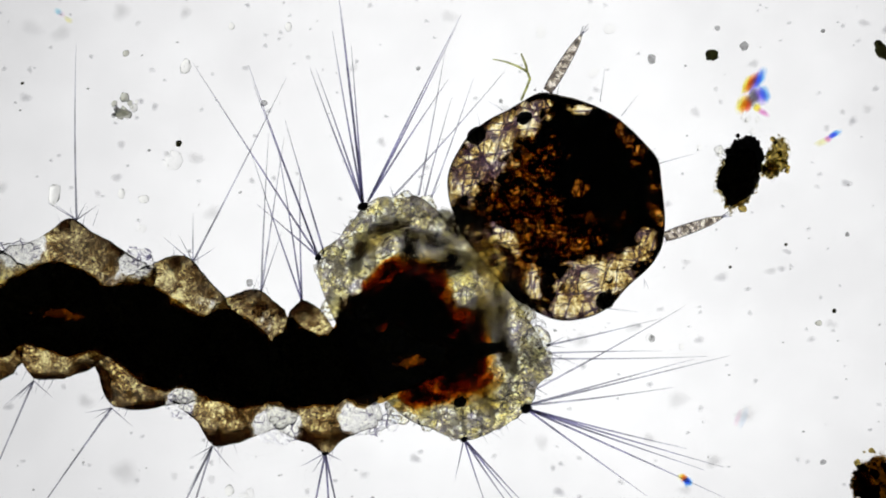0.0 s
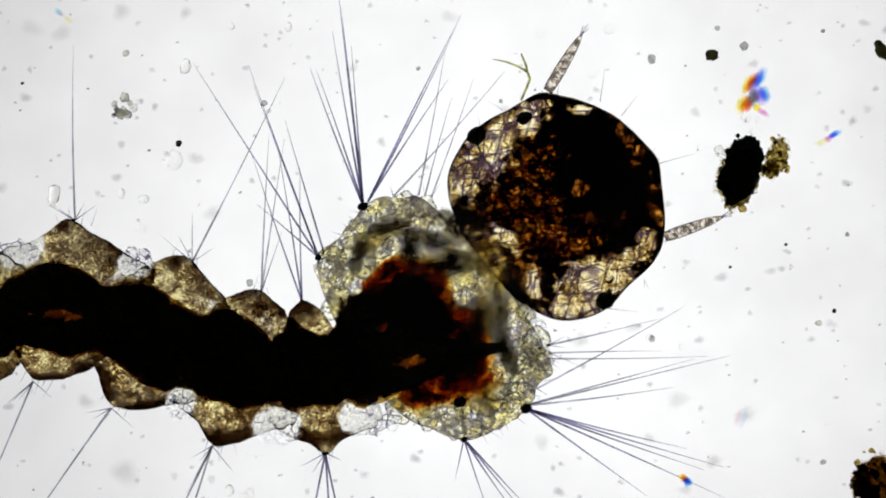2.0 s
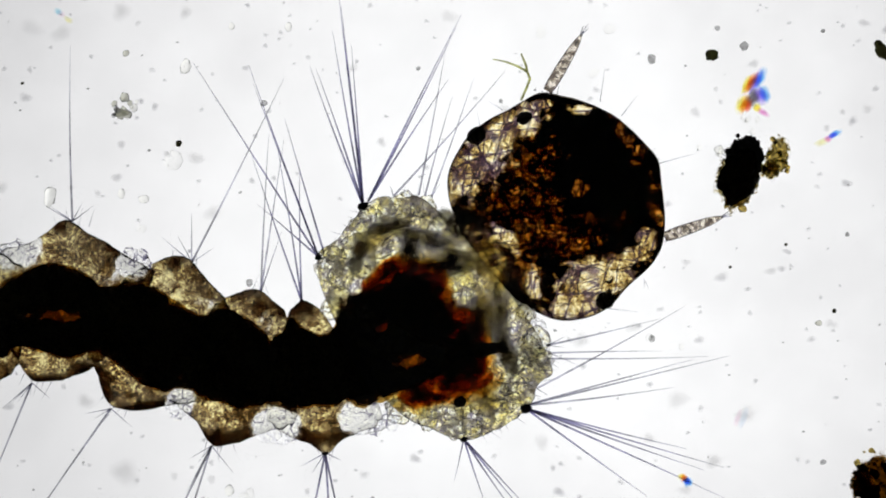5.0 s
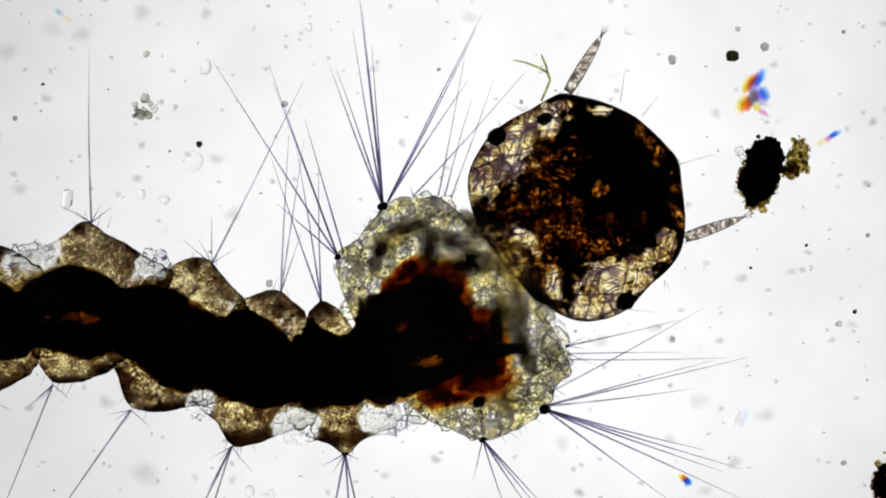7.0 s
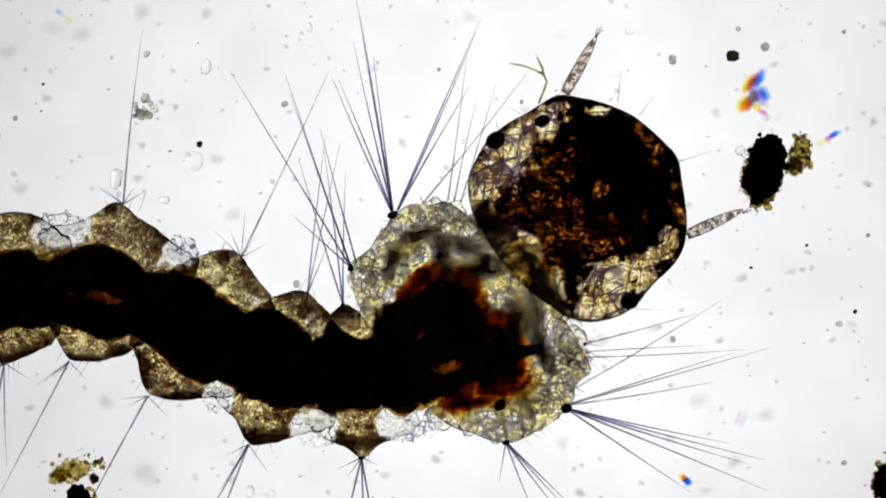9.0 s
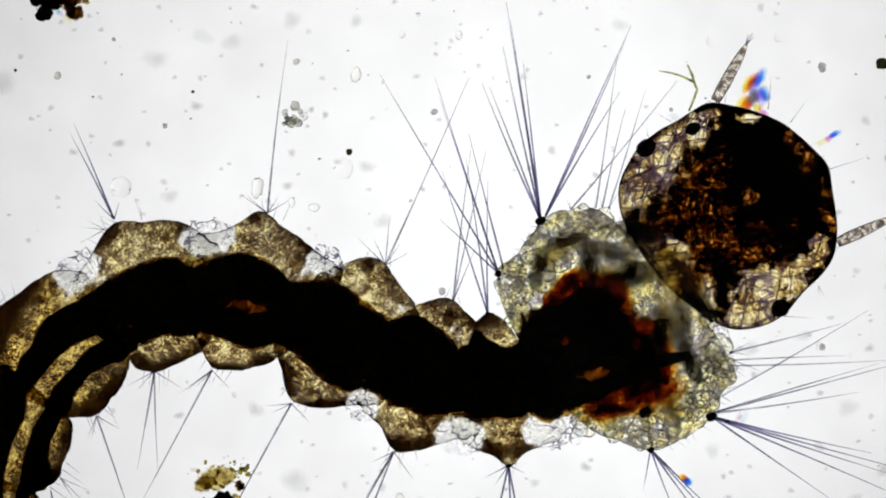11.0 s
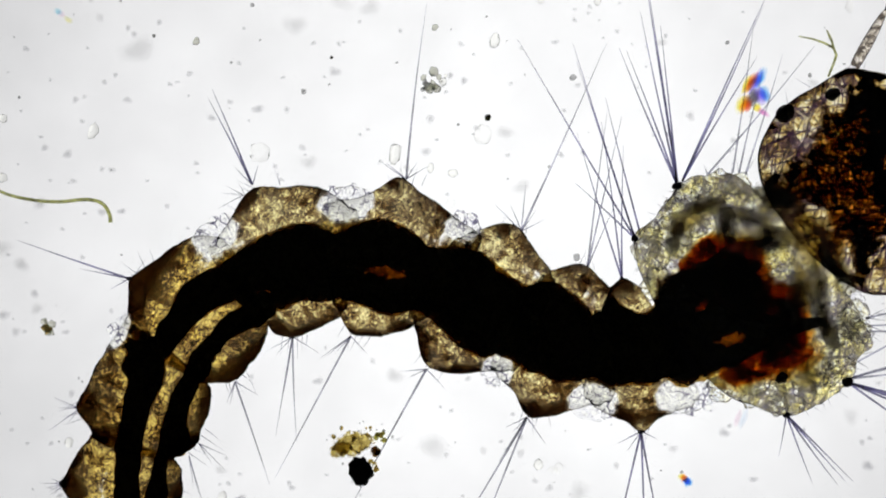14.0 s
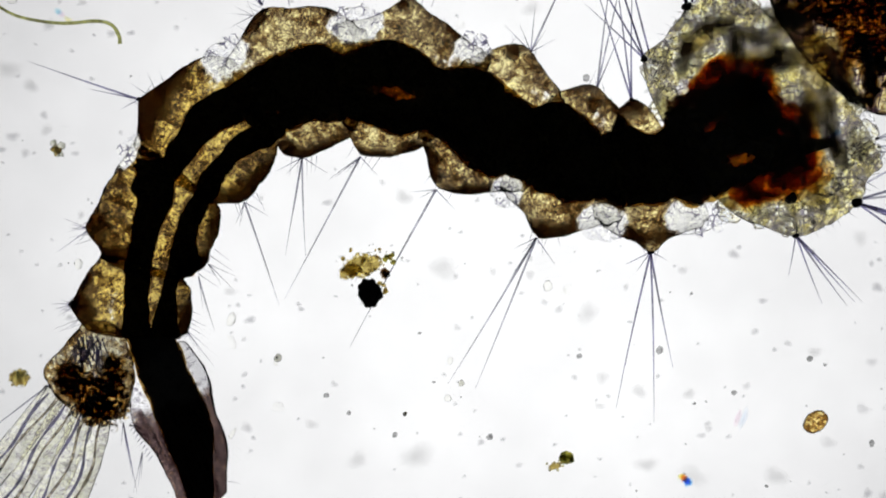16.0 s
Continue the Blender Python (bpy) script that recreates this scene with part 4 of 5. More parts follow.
right_tufts += tuft("thorax", T0, (972, 635), ((1255, 631),), 1.7)
right_tufts += tuft("thorax", T0, (950, 688), ((1212, 542), (970, 700)), 1.9)
right_tufts += tuft("thorax", T0, (930, 718), ((1292, 630), (1230, 636), (1192, 686)), 2.1)
right_tufts += tuft("thorax", T0, (930, 723), ((1216, 795), (1282, 828), (1246, 832), (1280, 880), (1146, 879)), 2.2, True, 11)
tuft("thorax", T0, (821, 777), ((935, 900), (922, 900), (908, 905), (862, 900), (805, 850), (862, 762)), 2.1, True, 7)
for x, y, tx, ty in ((600, 430, 588, 418), (700, 350, 690, 338), (720, 346, 712, 335), (960, 655, 975, 664), (880, 745, 890, 765), (948, 700, 962, 704)):
    tuft("thorax", T0, (x, y), ((tx, ty),), 1.2)

# bristles of the abdomen
tuft("seg1", LATE, (1110, 329), ((1030, 70), (1074, 50), (1113, 92)), 1.9, True, 5)
tuft("seg1", LATE, (1144, 598), ((1083, 876), (1150, 900), (1184, 802), (1100, 620), (1120, 632), (1172, 612)), 2.1, True, 6)
tuft("seg2", LATE, (1049, 308), ((1110, 40), (1084, 30), (1094, 204)), 1.9, False, 3)
lump("seg2", "grit_grain", LATE, 1030, 290, 6, 7, 0, "grey_speck", rz=5)
tuft("seg2", LATE, (942, 573), ((785, 832), (834, 840), (892, 652), (902, 592), (916, 600), (976, 622)), 2.1)
sway = tuft("seg3", LATE, (932, 244), ((1082, -88), (885, 196), (912, 196), (940, 158), (958, 206), (974, 222)), 2.0)
low = tuft("seg3", LATE, (764, 488), ((612, 766), (718, 492), (732, 504), (748, 512), (798, 524)), 2.1)
upright = tuft("seg4", LATE, (728, 152), ((764, -156), (680, 118), (692, 122), (748, 122), (768, 128), (742, 130)), 2.1)
tuft("seg4", LATE, (630, 430), ((496, 680), (574, 470), (586, 466), (602, 460), (660, 462), (610, 465)), 2.0)
tuft("seg5", LATE, (456, 162), ((384, -8), (378, 10), (422, 128), (466, 128)), 2.1, True)
tuft("seg5", LATE, (440, 180), ((396, 204), (408, 164), (400, 176)), 1.4)
tuft("seg5", LATE, (505, 162), ((492, 122), (500, 130)), 1.2)
tuft("seg5", LATE, (527, 431), ((534, 616), (512, 530), (498, 604), (480, 456), (498, 462), (574, 460)), 1.8)
tuft("seg6", LATE, (238, 328), ((40, 260), (150, 310), (205, 346)), 2.1, True, 5)
tuft("seg6", LATE, (250, 318), ((222, 298), (268, 292)), 1.3)
tuft("seg6", LATE, (425, 510), ((486, 692), (410, 548), (416, 552), (466, 534)), 2.0)
tuft("seg7", LATE, (150, 558), ((94, 598), (116, 548), (112, 556), (104, 538), (128, 585)), 1.5, True)
tuft("seg7", LATE, (362, 620), ((408, 666), (384, 656), (412, 642), (372, 640)), 1.4)
tuft("seg7", LATE, (344, 642), ((372, 738), (362, 712), (352, 700)), 1.5)
tuft("seg8", LATE, (122, 690), ((82, 690), (88, 700), (96, 705), (100, 682), (104, 712)), 1.8, True, 9)
tuft("seg8", LATE, (140, 715), ((86, 735), (96, 742)), 1.3)
tuft("seg8", LATE, (322, 736), ((372, 802), (352, 782), (338, 770), (362, 770)), 1.3)
for i in range(11):
    tuft("seg8", LATE, (300 + i * 2.4, 746 - i * 1.1), ((304 + i * 2.4, 758 - i),), 2.2, True)

# short hairs along the lobes
def fuzz(key, by, a, b, out, count, ln):
    for i in range(count):
        q = (i + rng.uniform(0.2, 0.8)) / count
        x, y = a[0] + (b[0] - a[0]) * q, a[1] + (b[1] - a[1]) * q
        g = math.atan2(out[1], out[0]) + rng.uniform(-0.5, 0.5)
        k = ln * rng.uniform(0.6, 1.3)
        tuft(key, by, (x, y), ((x + math.cos(g) * k, y + math.sin(g) * k),), 1.25)


for key, a, b, out, count, ln in (("seg4", (690, 160), (760, 165), (0.1, -1), 5, 34), ("seg3", (880, 238), (950, 250), (0.2, -1), 4, 34), ("seg5", (428, 210), (470, 164), (-0.7, -0.7), 5, 32),
                                  ("seg6", (238, 345), (290, 290), (-0.7, -0.7), 4, 30), ("seg7", (150, 540), (155, 585), (-1, 0.1), 4, 40), ("seg5", (505, 425), (560, 428), (-0.1, 1), 5, 34),
                                  ("seg4", (610, 410), (680, 426), (-0.3, 1), 5, 38), ("seg3", (752, 460), (800, 492), (-0.5, 0.9), 5, 34), ("seg2", (930, 560), (990, 568), (-0.2, 1), 4, 34),
                                  ("seg1", (1120, 585), (1165, 590), (0, 1), 4, 28), ("seg6", (400, 512), (450, 492), (0.4, 0.9), 5, 36), ("seg7", (375, 590), (340, 640), (0.9, 0.5), 5, 40),
                                  ("seg8", (122, 690), (142, 728), (-1, 0.2), 4, 34), ("seg8", (330, 700), (322, 735), (1, 0.6), 4, 32), ("seg2", (1030, 305), (1070, 315), (0.2, -1), 3, 26)):
    fuzz(key, LATE, a, b, out, count, ln)
for a, b, out, count, ln in (((600, 420), (640, 372), (-0.8, -0.6), 4, 18), ((690, 350), (760, 345), (0, -1), 4, 18), ((972, 600), (960, 680), (1, 0.2), 5, 26), ((840, 768), (920, 730), (0.6, 0.8), 5, 26)):
    fuzz("thorax", T0, a, b, out, count, ln)

# tail: breathing siphon, anal segment and gills
seg_part("siphon", "siphon", (-250, 1110), lambda o: loft(o, moved((((318, 892), (398, 880)), ((226, 655), (322, 600))), TAIL), ((0.64, 27, 0.2), (0.3, 4, 0.2)), ((0.34, 29, 0.25), (0.75, 27, 0.2)),
         flat=0.8, thick=62, n=44, m=34, rim=0.05, over=0.02, rough=1.8, seed=2), M["siphon"], "purple-brown tapered breathing siphon, clear at its base")
part("air_tube", loft(homes["siphon"], moved((((334, 882), (376, 878)), ((213, 575), (310, 596))), TAIL), ((0.5, 3, 0.3),), ((0.42, 28, 0.3), (0.8, 4, 0.2)), flat=0.6, thick=44, n=34, m=28, rim=0.04, over=0.03,
                      rough=4.5, seed=6), M["air_tube"], parts["siphon"], "black air tube")
for i in range(10):
    tuft("siphon", TAIL, (233 + i * 4.0, 748 + i * 6.6), ((226 + i * 4.0, 758 + i * 6.6),), 1.9, True)
tuft("siphon", TAIL, (252, 800), ((236, 872), (244, 866), (250, 850)), 1.5)
tuft("siphon", TAIL, (404, 852), ((425, 856),), 1.3)

seg_part("anal", "anal_segment", (-406, 1030), lambda o: loft(o, moved((((112, 712), (208, 742)), ((150, 570), (222, 588))), TAIL), ((0.33, 49, 0.27), (0.72, 16, 0.2)), ((0.15, 12, 0.2), (0.5, 26, 0.3)),
         flat=0.8, thick=75, n=34, m=30, rim=0.12, rough=3, seed=4), M["anal"], "golden-brown anal segment with a black saddle")
lump("anal", "clear_gap", TAIL, 172, 625, 34, 44, 10, "membrane", 160, 20, seed=3, fine=0.05)
for i, (x, y, rx, ry, turn) in enumerate(((150, 690, 52, 42, -20), (196, 696, 30, 52, 0), (122, 670, 24, 34, 20), (165, 728, 34, 24, -30), (200, 655, 22, 30, 10))):
    lump("anal", "saddle_plate", TAIL, x, y, rx, ry, turn, "saddle", 150, 20, 0.45, i + 2, fine=0.15)
for i in range(30):
    g = radians(90 + rng.uniform(-28, 28))
    x, y = 160 + rng.uniform(-26, 26), 600 + rng.uniform(-8, 14)
    ln = rng.uniform(35, 70)
    part("saddle_hair", tube(homes["anal"], bent((x + TAIL[0], y + TAIL[1], 185), (x + math.cos(g) * ln + TAIL[0], y + math.sin(g) * ln + TAIL[1], 185), rng.uniform(-8, 8)), [1.6] * 8 + [0.6], 5),
         M["bristle_dark"], parts["anal"])
for x, y, tx, ty, r in ((98, 696, -96, 930, 23), (122, 716, -38, 955, 24), (150, 732, 20, 978, 22), (178, 744, 78, 985, 20)):
    n = 16
    ps = bent((x + TAIL[0], y + TAIL[1], 90), (tx + TAIL[0], ty + TAIL[1], 60), rng.uniform(4, 14), n)
    part("gill", tube(homes["anal"], ps, [r * (0.62 + 0.5 * math.sin(math.pi * min(1, 0.22 + 0.7 * i / n)) ** 0.7 + rng.uniform(-0.05, 0.05)) * (1 if i < n else 0.5) for i in range(n + 1)], 18), M["gill"],
         parts["anal"], "clear finger-like gill")
    for k in (-11, 5):
        q = rng.uniform(0, 6)
        part("gill_duct", tube(homes["anal"], [(px + k + 5 * math.sin(i * 0.7 + q), py, pz + 10) for i, (px, py, pz) in enumerate(ps)], [1.2] + [rng.uniform(1.2, 3.4) for _ in range(n - 1)] + [0.8], 6),
             M["bristle_dark" if k < 0 else "antenna"], parts["anal"])
tuft("anal", TAIL, (86, 682), ((-40, 778), (50, 735)), 1.9)
tuft("anal", TAIL, (218, 748), ((224, 800), (243, 872), (214, 790), (236, 850)), 1.5, True)


# ---- debris on the slide ----
def thing(name, x, y, label, category, group=""):
    ob = tagged(new(name), label, category, group)
    ob.location = V(x, y, 0)
    return ob


def single(name, x, y, rx, ry, rz, turn, mat, label, category, group="", rough=0.2, fine=0.06, cuts=3, grain=0.6):
    ob = part(name, blob(V(x, y, 0), x, y, rx, ry, rz, turn, rz * 0.9, rough, grain, x + y, cuts, fine), M[mat])
    ob.location = V(x, y, 0)
    return tagged(ob, label, category, group)


def clump(name, x, y, label, bits, seed, group=""):
    """Bits: dx, dy, rx, ry, turn, material, number of grains, spread."""
    ob = thing(name, x, y, label, "debris", group)
    r = random.Random(seed)
    o = V(x, y, 0)
    for dx, dy, rx, ry, turn, mat, count, spread in bits:
        if count <= 1:
            part("clump_core", blob(o, x + dx, y + dy, rx, ry, min(rx, ry) * 0.8, turn, min(rx, ry) * 0.75, 0.16, 0.5, seed, 5, 0.16), M[mat], ob)
            continue
        for _ in range(count):
            g, q = r.uniform(0, 6.28), spread * math.sqrt(r.random())
            s = rx * r.uniform(0.4, 1.25)
            part("grain", blob(o, x + dx + math.cos(g) * q, y + dy + math.sin(g) * q * ry / rx, s, s * r.uniform(0.6, 1), s * 0.8, r.uniform(0, 180), s * 0.75, 0.3, 0.6, r.uniform(0, 50), 2), M[mat], ob)
    return ob


# the dark grit beside the antenna rides along a little when the larva jerks
grit = clump("grit_clump", 1313, 302, "black grit clump with brown crumbs at its side", (
    (7, -20, 31, 40, -12, "black_grit", 1, 0), (-4, 14, 32, 42, -20, "black_grit", 1, 0), (2, -6, 6, 12, 0, "black_grit", 30, 30), (-6, 52, 7, 6, 0, "brown_grit", 14, 22), (66, -26, 20, 34, -14, "dark_crumbs", 1, 0), (54, -2, 16, 18, 0, "dark_crumbs", 1, 0), (-4, 6, 37, 62, -14, "dark_crumbs", 1, 0), (68, -25, 5, 9, 0, "brown_grit", 16, 22),
    (58, -8, 7, 8, 0, "green_grit", 10, 22), (18, -86, 5, 5, 0, "film_flake", 9, 22), (-36, -36, 6, 6, 0, "flake", 4, 10), (48, 10, 6, 6, 0, "brown_grit", 6, 12)), 3)
clump("grit_clump", 1552, 850, "dark brown lacy grit clump", ((4, 8, 46, 52, 0, "lacy_grit", 1, 0), (-22, 14, 22, 30, 20, "lacy_grit", 1, 0), (0, 6, 6, 7, 0, "brown_grit", 26, 50), (2, 10, 9, 10, 0, "black_grit", 26, 42)), 5)
riding = clump("grit_clump", 86, 862, "black grit with a fan of yellow-brown crumbs", (
    (2, 20, 20, 24, 20, "black_grit", 1, 0), (4, 20, 5, 6, 0, "black_grit", 10, 18), (-12, -28, 38, 22, 14, "crumbs", 1, 0), (-34, -18, 22, 13, 25, "crumbs", 1, 0), (-5, -32, 4, 2.6, 0, "brown_grit", 22, 46), (28, -14, 10, 10, 0, "lacy_grit", 1, 0), (29, -13, 4, 4, 0, "black_grit", 8, 6),
    (40, -40, 5, 4, 0, "green_grit", 8, 12), (26, 8, 5, 8, 0, "brown_grit", 6, 8), (20, -58, 3, 2, 0, "grey_speck", 7, 26)), 7)
clump("grit_clump", -206, -16, "black-brown jagged grit clump", ((4, -6, 50, 24, 8, "lacy_grit", 1, 0), (-14, 0, 13, 9, 0, "black_grit", 12, 24), (20, 4, 12, 9, 0, "lacy_grit", 10, 30), (-20, 26, 11, 11, 0, "black_grit", 7, 9), (10, 0, 6, 5, 0, "brown_grit", 14, 44)), 9)
clump("crystal_clump", 215, 187, "small clump of grey glassy crystals", ((-4, 0, 8, 8, 0, "crystal", 8, 19), (-16, 10, 6, 6, 0, "grey_speck", 5, 9), (10, -8, 8, 8, 0, "flake", 5, 14)), 13)
clump("crumb_clump", -536, 1034, "greenish brown crumb lying on the slide", ((0, 0, 19, 17, 0, "crumbs", 1, 0), (0, 0, 6, 6, 0, "crystal", 6, 14)), 15)
clump("crumb_clump", 437, 1176, "dark green crumb with pale shreds", ((0, 0, 12, 11, 0, "green_grit", 1, 0), (2, 0, 5, 5, 0, "green_grit", 6, 9), (-20, 14, 14, 7, 20, "crumbs", 1, 0), (-20, 14, 3, 2, 0, "green_grit", 7, 16)), 17)
clump("crumb_clump", -471, 627, "pale brown crumb lying on the slide", ((0, 0, 7, 8, 0, "crystal", 8, 12), (2, 0, 5, 6, 0, "brown_grit", 7, 10)), 19)
single("amber_egg", 880, 1112, 24, 18, 15, 35, "amber", "round amber egg with grainy shell", "egg", rough=0.05, fine=0.08, cuts=4)

G = "specks on the slide"
for x, y, r, mat in ((314, 253, 6, "dark_speck"), (1262, 97, 12, "dark_speck"), (1320, 80, 8, "grey_speck"), (1155, 103, 9, "grey_speck"), (1272, 48, 5, "grey_speck"), (1295, 473, 3, "dark_speck"),
                     (1394, 433, 3, "dark_speck"), (1480, 551, 4, "dark_speck"), (1452, 573, 6, "crystal"), (1503, 415, 4, "grey_speck"), (1460, 53, 4, "grey_speck"), (220, 93, 6, "crystal"),
                     (887, 178, 4, "grey_speck"), (465, 182, 6, "grey_speck"), (301, 1139, 6, "grey_speck"), (150, 1098, 4, "dark_speck"), (132, 1135, 5, "grey_speck"), (10, 1065, 5, "grey_speck"),
                     (-205, 118, 7, "crystal"), (-280, 108, 3, "dark_speck"), (-14, 207, 5, "grey_speck"), (-358, -20, 8, "crystal"), (36, 146, 3, "dark_speck"), (-105, 53, 4, "grey_speck"),
                     (603, 984, 7, "grey_speck"), (870, 1000, 6, "grey_speck"), (-76, 998, 7, "crystal"), (250, 1043, 6, "crystal"), (735, 1060, 5, "grey_speck"), (980, 1150, 6, "grey_speck"),
                     (460, 995, 5, "grey_speck"), (50, 1096, 4, "grey_speck"), (1150, 925, 4, "grey_speck"), (1155, 600, 6, "grey_speck"), (1460, 820, 5, "grey_speck"), (740, 120, 4, "grey_speck")):
    single("speck", x, y, r, r * 0.85, r * 0.7, x % 90, mat, {"dark_speck": "dark olive speck on the slide", "grey_speck": "grey speck on the slide", "crystal": "glassy grey speck on the slide"}[mat],
           "speck", G, 0.25, 0.1, 3)
single("speck", 1563, 86, 10, 17, 9, 28, "dark_speck", "dark long speck on the slide", "speck", "specks on the slide", 0.25, 0.1, 3)
G = "clear flakes on the slide"
for x, y, rx, ry, turn, mat in ((326, 117, 9, 13, -15, "flake"), (509, 46, 6, 8, 0, "flake"), (305, 283, 16, 17, 0, "film_flake"), (212, 343, 6, 9, 0, "flake"), (252, 352, 9, 7, 0, "flake"),
                                (408, 45, 5, 6, 0, "flake"), (1275, 265, 8, 8, 0, "flake"), (1208, 615, 5, 6, 0, "film_flake"), (1240, 260, 5, 5, 0, "film_flake"), (1152, 600, 8, 8, 0, "film_flake"),
                                (-388, 277, 9, 14, -20, "flake"), (-92, 315, 19, 18, 0, "film_flake"), (-431, 831, 7, 9, 0, "flake"), (404, 870, 8, 10, 0, "flake"), (226, 1070, 7, 6, 0, "flake"),
                                (-159, 929, 8, 12, -20, "flake"), (-76, 1085, 11, 8, 0, "film_flake"), (-158, 970, 7, 14, 20, "film_flake"), (440, 877, 8, 10, 0, "film_flake"), (1080, 50, 10, 9, 0, "film_flake"),
                                (958, 55, 8, 11, 0, "film_flake"), (-550, 360, 9, 8, 0, "flake"), (-548, 255, 8, 8, 0, "flake"), (430, 880, 9, 6, 0, "film_flake"),
                                (-78, 1000, 4, 11, -12, "flake"), (-157, 1133, 4, 12, -32, "flake"), (-236, 1046, 8, 3, 0, "flake"), (230, 1003, 5, 7, 0, "flake"), (1052, 128, 10, 7, 30, "film_flake"), (248, 405, 9, 7, 0, "film_flake")):
    single("clear_flake", x, y, rx, ry, min(rx, ry) * 0.6, turn, mat, "clear glassy flake with a dark outline" if mat == "flake" else "faint thin clear flake on the slide", "flake", G, 0.18, 0.05, 3)
bubble = single("clear_flake", 0, 0, 10, 19, 8, -8, "flake", "clear long flake beside the larva's back", "flake", G, 0.2, 0.05, 3)

def smooth(pts, k=6):
    """More points on a smooth line through the given ones."""
    q = [Vector(p) for p in pts]
    out = []
    for i in range(len(q) - 1):
        p0, p1, p2, p3 = q[max(i - 1, 0)], q[i], q[i + 1], q[min(i + 2, len(q) - 1)]
        for j in range(k):
            t = j / k
            out.append(tuple(0.5 * (2 * p1 + (p2 - p0) * t + (2 * p0 - 5 * p1 + 4 * p2 - p3) * t * t + (3 * p1 - p0 - 3 * p2 + p3) * t ** 3)))
    return out + [tuple(q[-1])]


line = smooth([(-660, 316, 4), (-600, 354, 4), (-550, 386, 4), (-500, 399, 4), (-450, 403, 4), (-400, 399, 4), (-372, 406, 4), (-359, 425, 4), (-357, 440, 4)])
part_alga = tube(V(-470, 405, 0), line, [2.4 + 1.3 * i / len(line) for i in range(len(line))], 10)
alga = part("alga_thread", part_alga, M["alga"])
alga.location = V(-470, 405, 0)
tagged(alga, "thin curved olive-green alga thread", "alga")


SPECK_RINGS = ((1.0, 0.3), (0.85, 0.5), (0.68, 0.7), (0.5, 0.82), (0.32, 0.9), (0.14, 0.95))


def scattered(name, count, seed, lo, hi, mat, label, z):
    """Countless fine specks lying on the slide."""
    r = random.Random(seed)
    verts, faces, core = [], [], []
    for _ in range(count):
        x, y, s = r.uniform(-650, 1750), r.uniform(-60, 1320), r.uniform(lo, hi) * (0.6 + 0.8 * r.random() ** 3)
        k = len(verts)
        e, ph, m = r.uniform(0.65, 1), r.uniform(0, 6.28), 12
        for rr, zz in SPECK_RINGS:
            for j in range(m):
                g = 2 * math.pi * j / m
                q = rr * s * (1 + 0.15 * math.sin(2 * g + ph) + 0.1 * math.sin(3 * g + 2 * ph))
                verts.append(V(x + q * math.cos(g), y + q * e * math.sin(g), z + zz * s * 0.3))
                core.append((1 - rr * rr) ** 2)
        for q in range(0, m * (len(SPECK_RINGS) - 1), m):
            for j in range(m):
                faces.append((k + q + j, k + q + (j + 1) % m, k + q + m + (j + 1) % m, k + q + m + j))
        faces.append(tuple(k + (len(SPECK_RINGS) - 1) * m + j for j in range(m)))
        faces.append(tuple(k + m - 1 - j for j in range(m)))
    me = bpy.data.meshes.new(name)
    me.from_pydata(verts, [], faces)
    me.attributes.new("thick", "FLOAT", "POINT").data.foreach_set("value", core)
    me.materials.append(M[mat])
    return tagged(new(name, me), label, "specks", kind="stuff")


scattered("faint_specks", 620, 21, 5, 12, "faint_speck", "faint grey specks scattered over the slide", 1)
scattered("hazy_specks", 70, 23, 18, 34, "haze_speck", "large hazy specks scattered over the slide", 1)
scattered("fine_grit", 170, 22, 1.4, 3.4, "grey_speck", "fine grey grit scattered over the slide", 1)


# dust on the optics, tinted by the lens: it keeps its place under the lens
def tinted_dust(bits, label):
    ob = tagged(new("tinted_dust"), label, "dust", "tinted dust on the optics")
    o = V(CX, CY, 0)
    for dx, dy, rx, ry, turn, mat, z in bits:
        part("dust_grain", blob(o, CX + dx, CY + dy, rx, ry, 4, turn, z, 0.3, 0.6, dx + dy + 60, 3, 0.08), M[mat], ob)
    return ob


dust = (
    (tinted_dust(((-7, -16, 9, 21, -30, "yellow", 20), (-2, -18, 8, 22, -30, "red", 32), (6, -21, 9, 24, -28, "violet", 44), (13, -25, 9, 21, -24, "blue", 56), (0, 8, 13, 18, -20, "smoke", 68), (13, 4, 11, 18, 24, "violet", 80),
                  (20, 2, 9, 17, 20, "blue", 92), (-20, 20, 10, 17, -24, "yellow", 104), (-14, 20, 8, 18, -24, "orange", 116), (-8, 22, 6, 15, -24, "red", 128), (6, 26, 8, 8, 0, "yellow", 140), (16, 34, 12, 6, -30, "magenta", 152)),
                 "rainbow-fringed dust grain on the optics"), 1330, 166),
    (tinted_dust(((3, -2, 14, 6, 28, "blue", 20), (0, 0, 9, 5, 28, "violet", 32), (-9, 6, 8, 6, 28, "magenta", 44), (-20, 12, 14, 7, 20, "pale_yellow", 56)), "small blue and pink dust grain"), 1473, 240),
    (tinted_dust(((2, 2, 9, 9, 0, "blue", 20), (0, 0, 8, 8, 0, "deep_blue", 32), (-5, -5, 8, 7, 0, "red", 44), (-9, -8, 8, 6, 0, "yellow", 56)), "small blue and red dust grain"), 1215, 851),
    (tinted_dust(((8, 6, 9, 6, -30, "pale_yellow", 20), (-4, -4, 8, 6, -30, "pale_pink", 32), (-9, -8, 8, 6, -30, "cyan", 44)), "pale yellow and pink dust grain"), 114, 30),
    (tinted_dust(((-4, 0, 6, 18, -20, "pale_pink", 20), (6, 0, 7, 22, -20, "pale_blue", 32)), "very pale tinted dust grain"), 1309, 740),
)

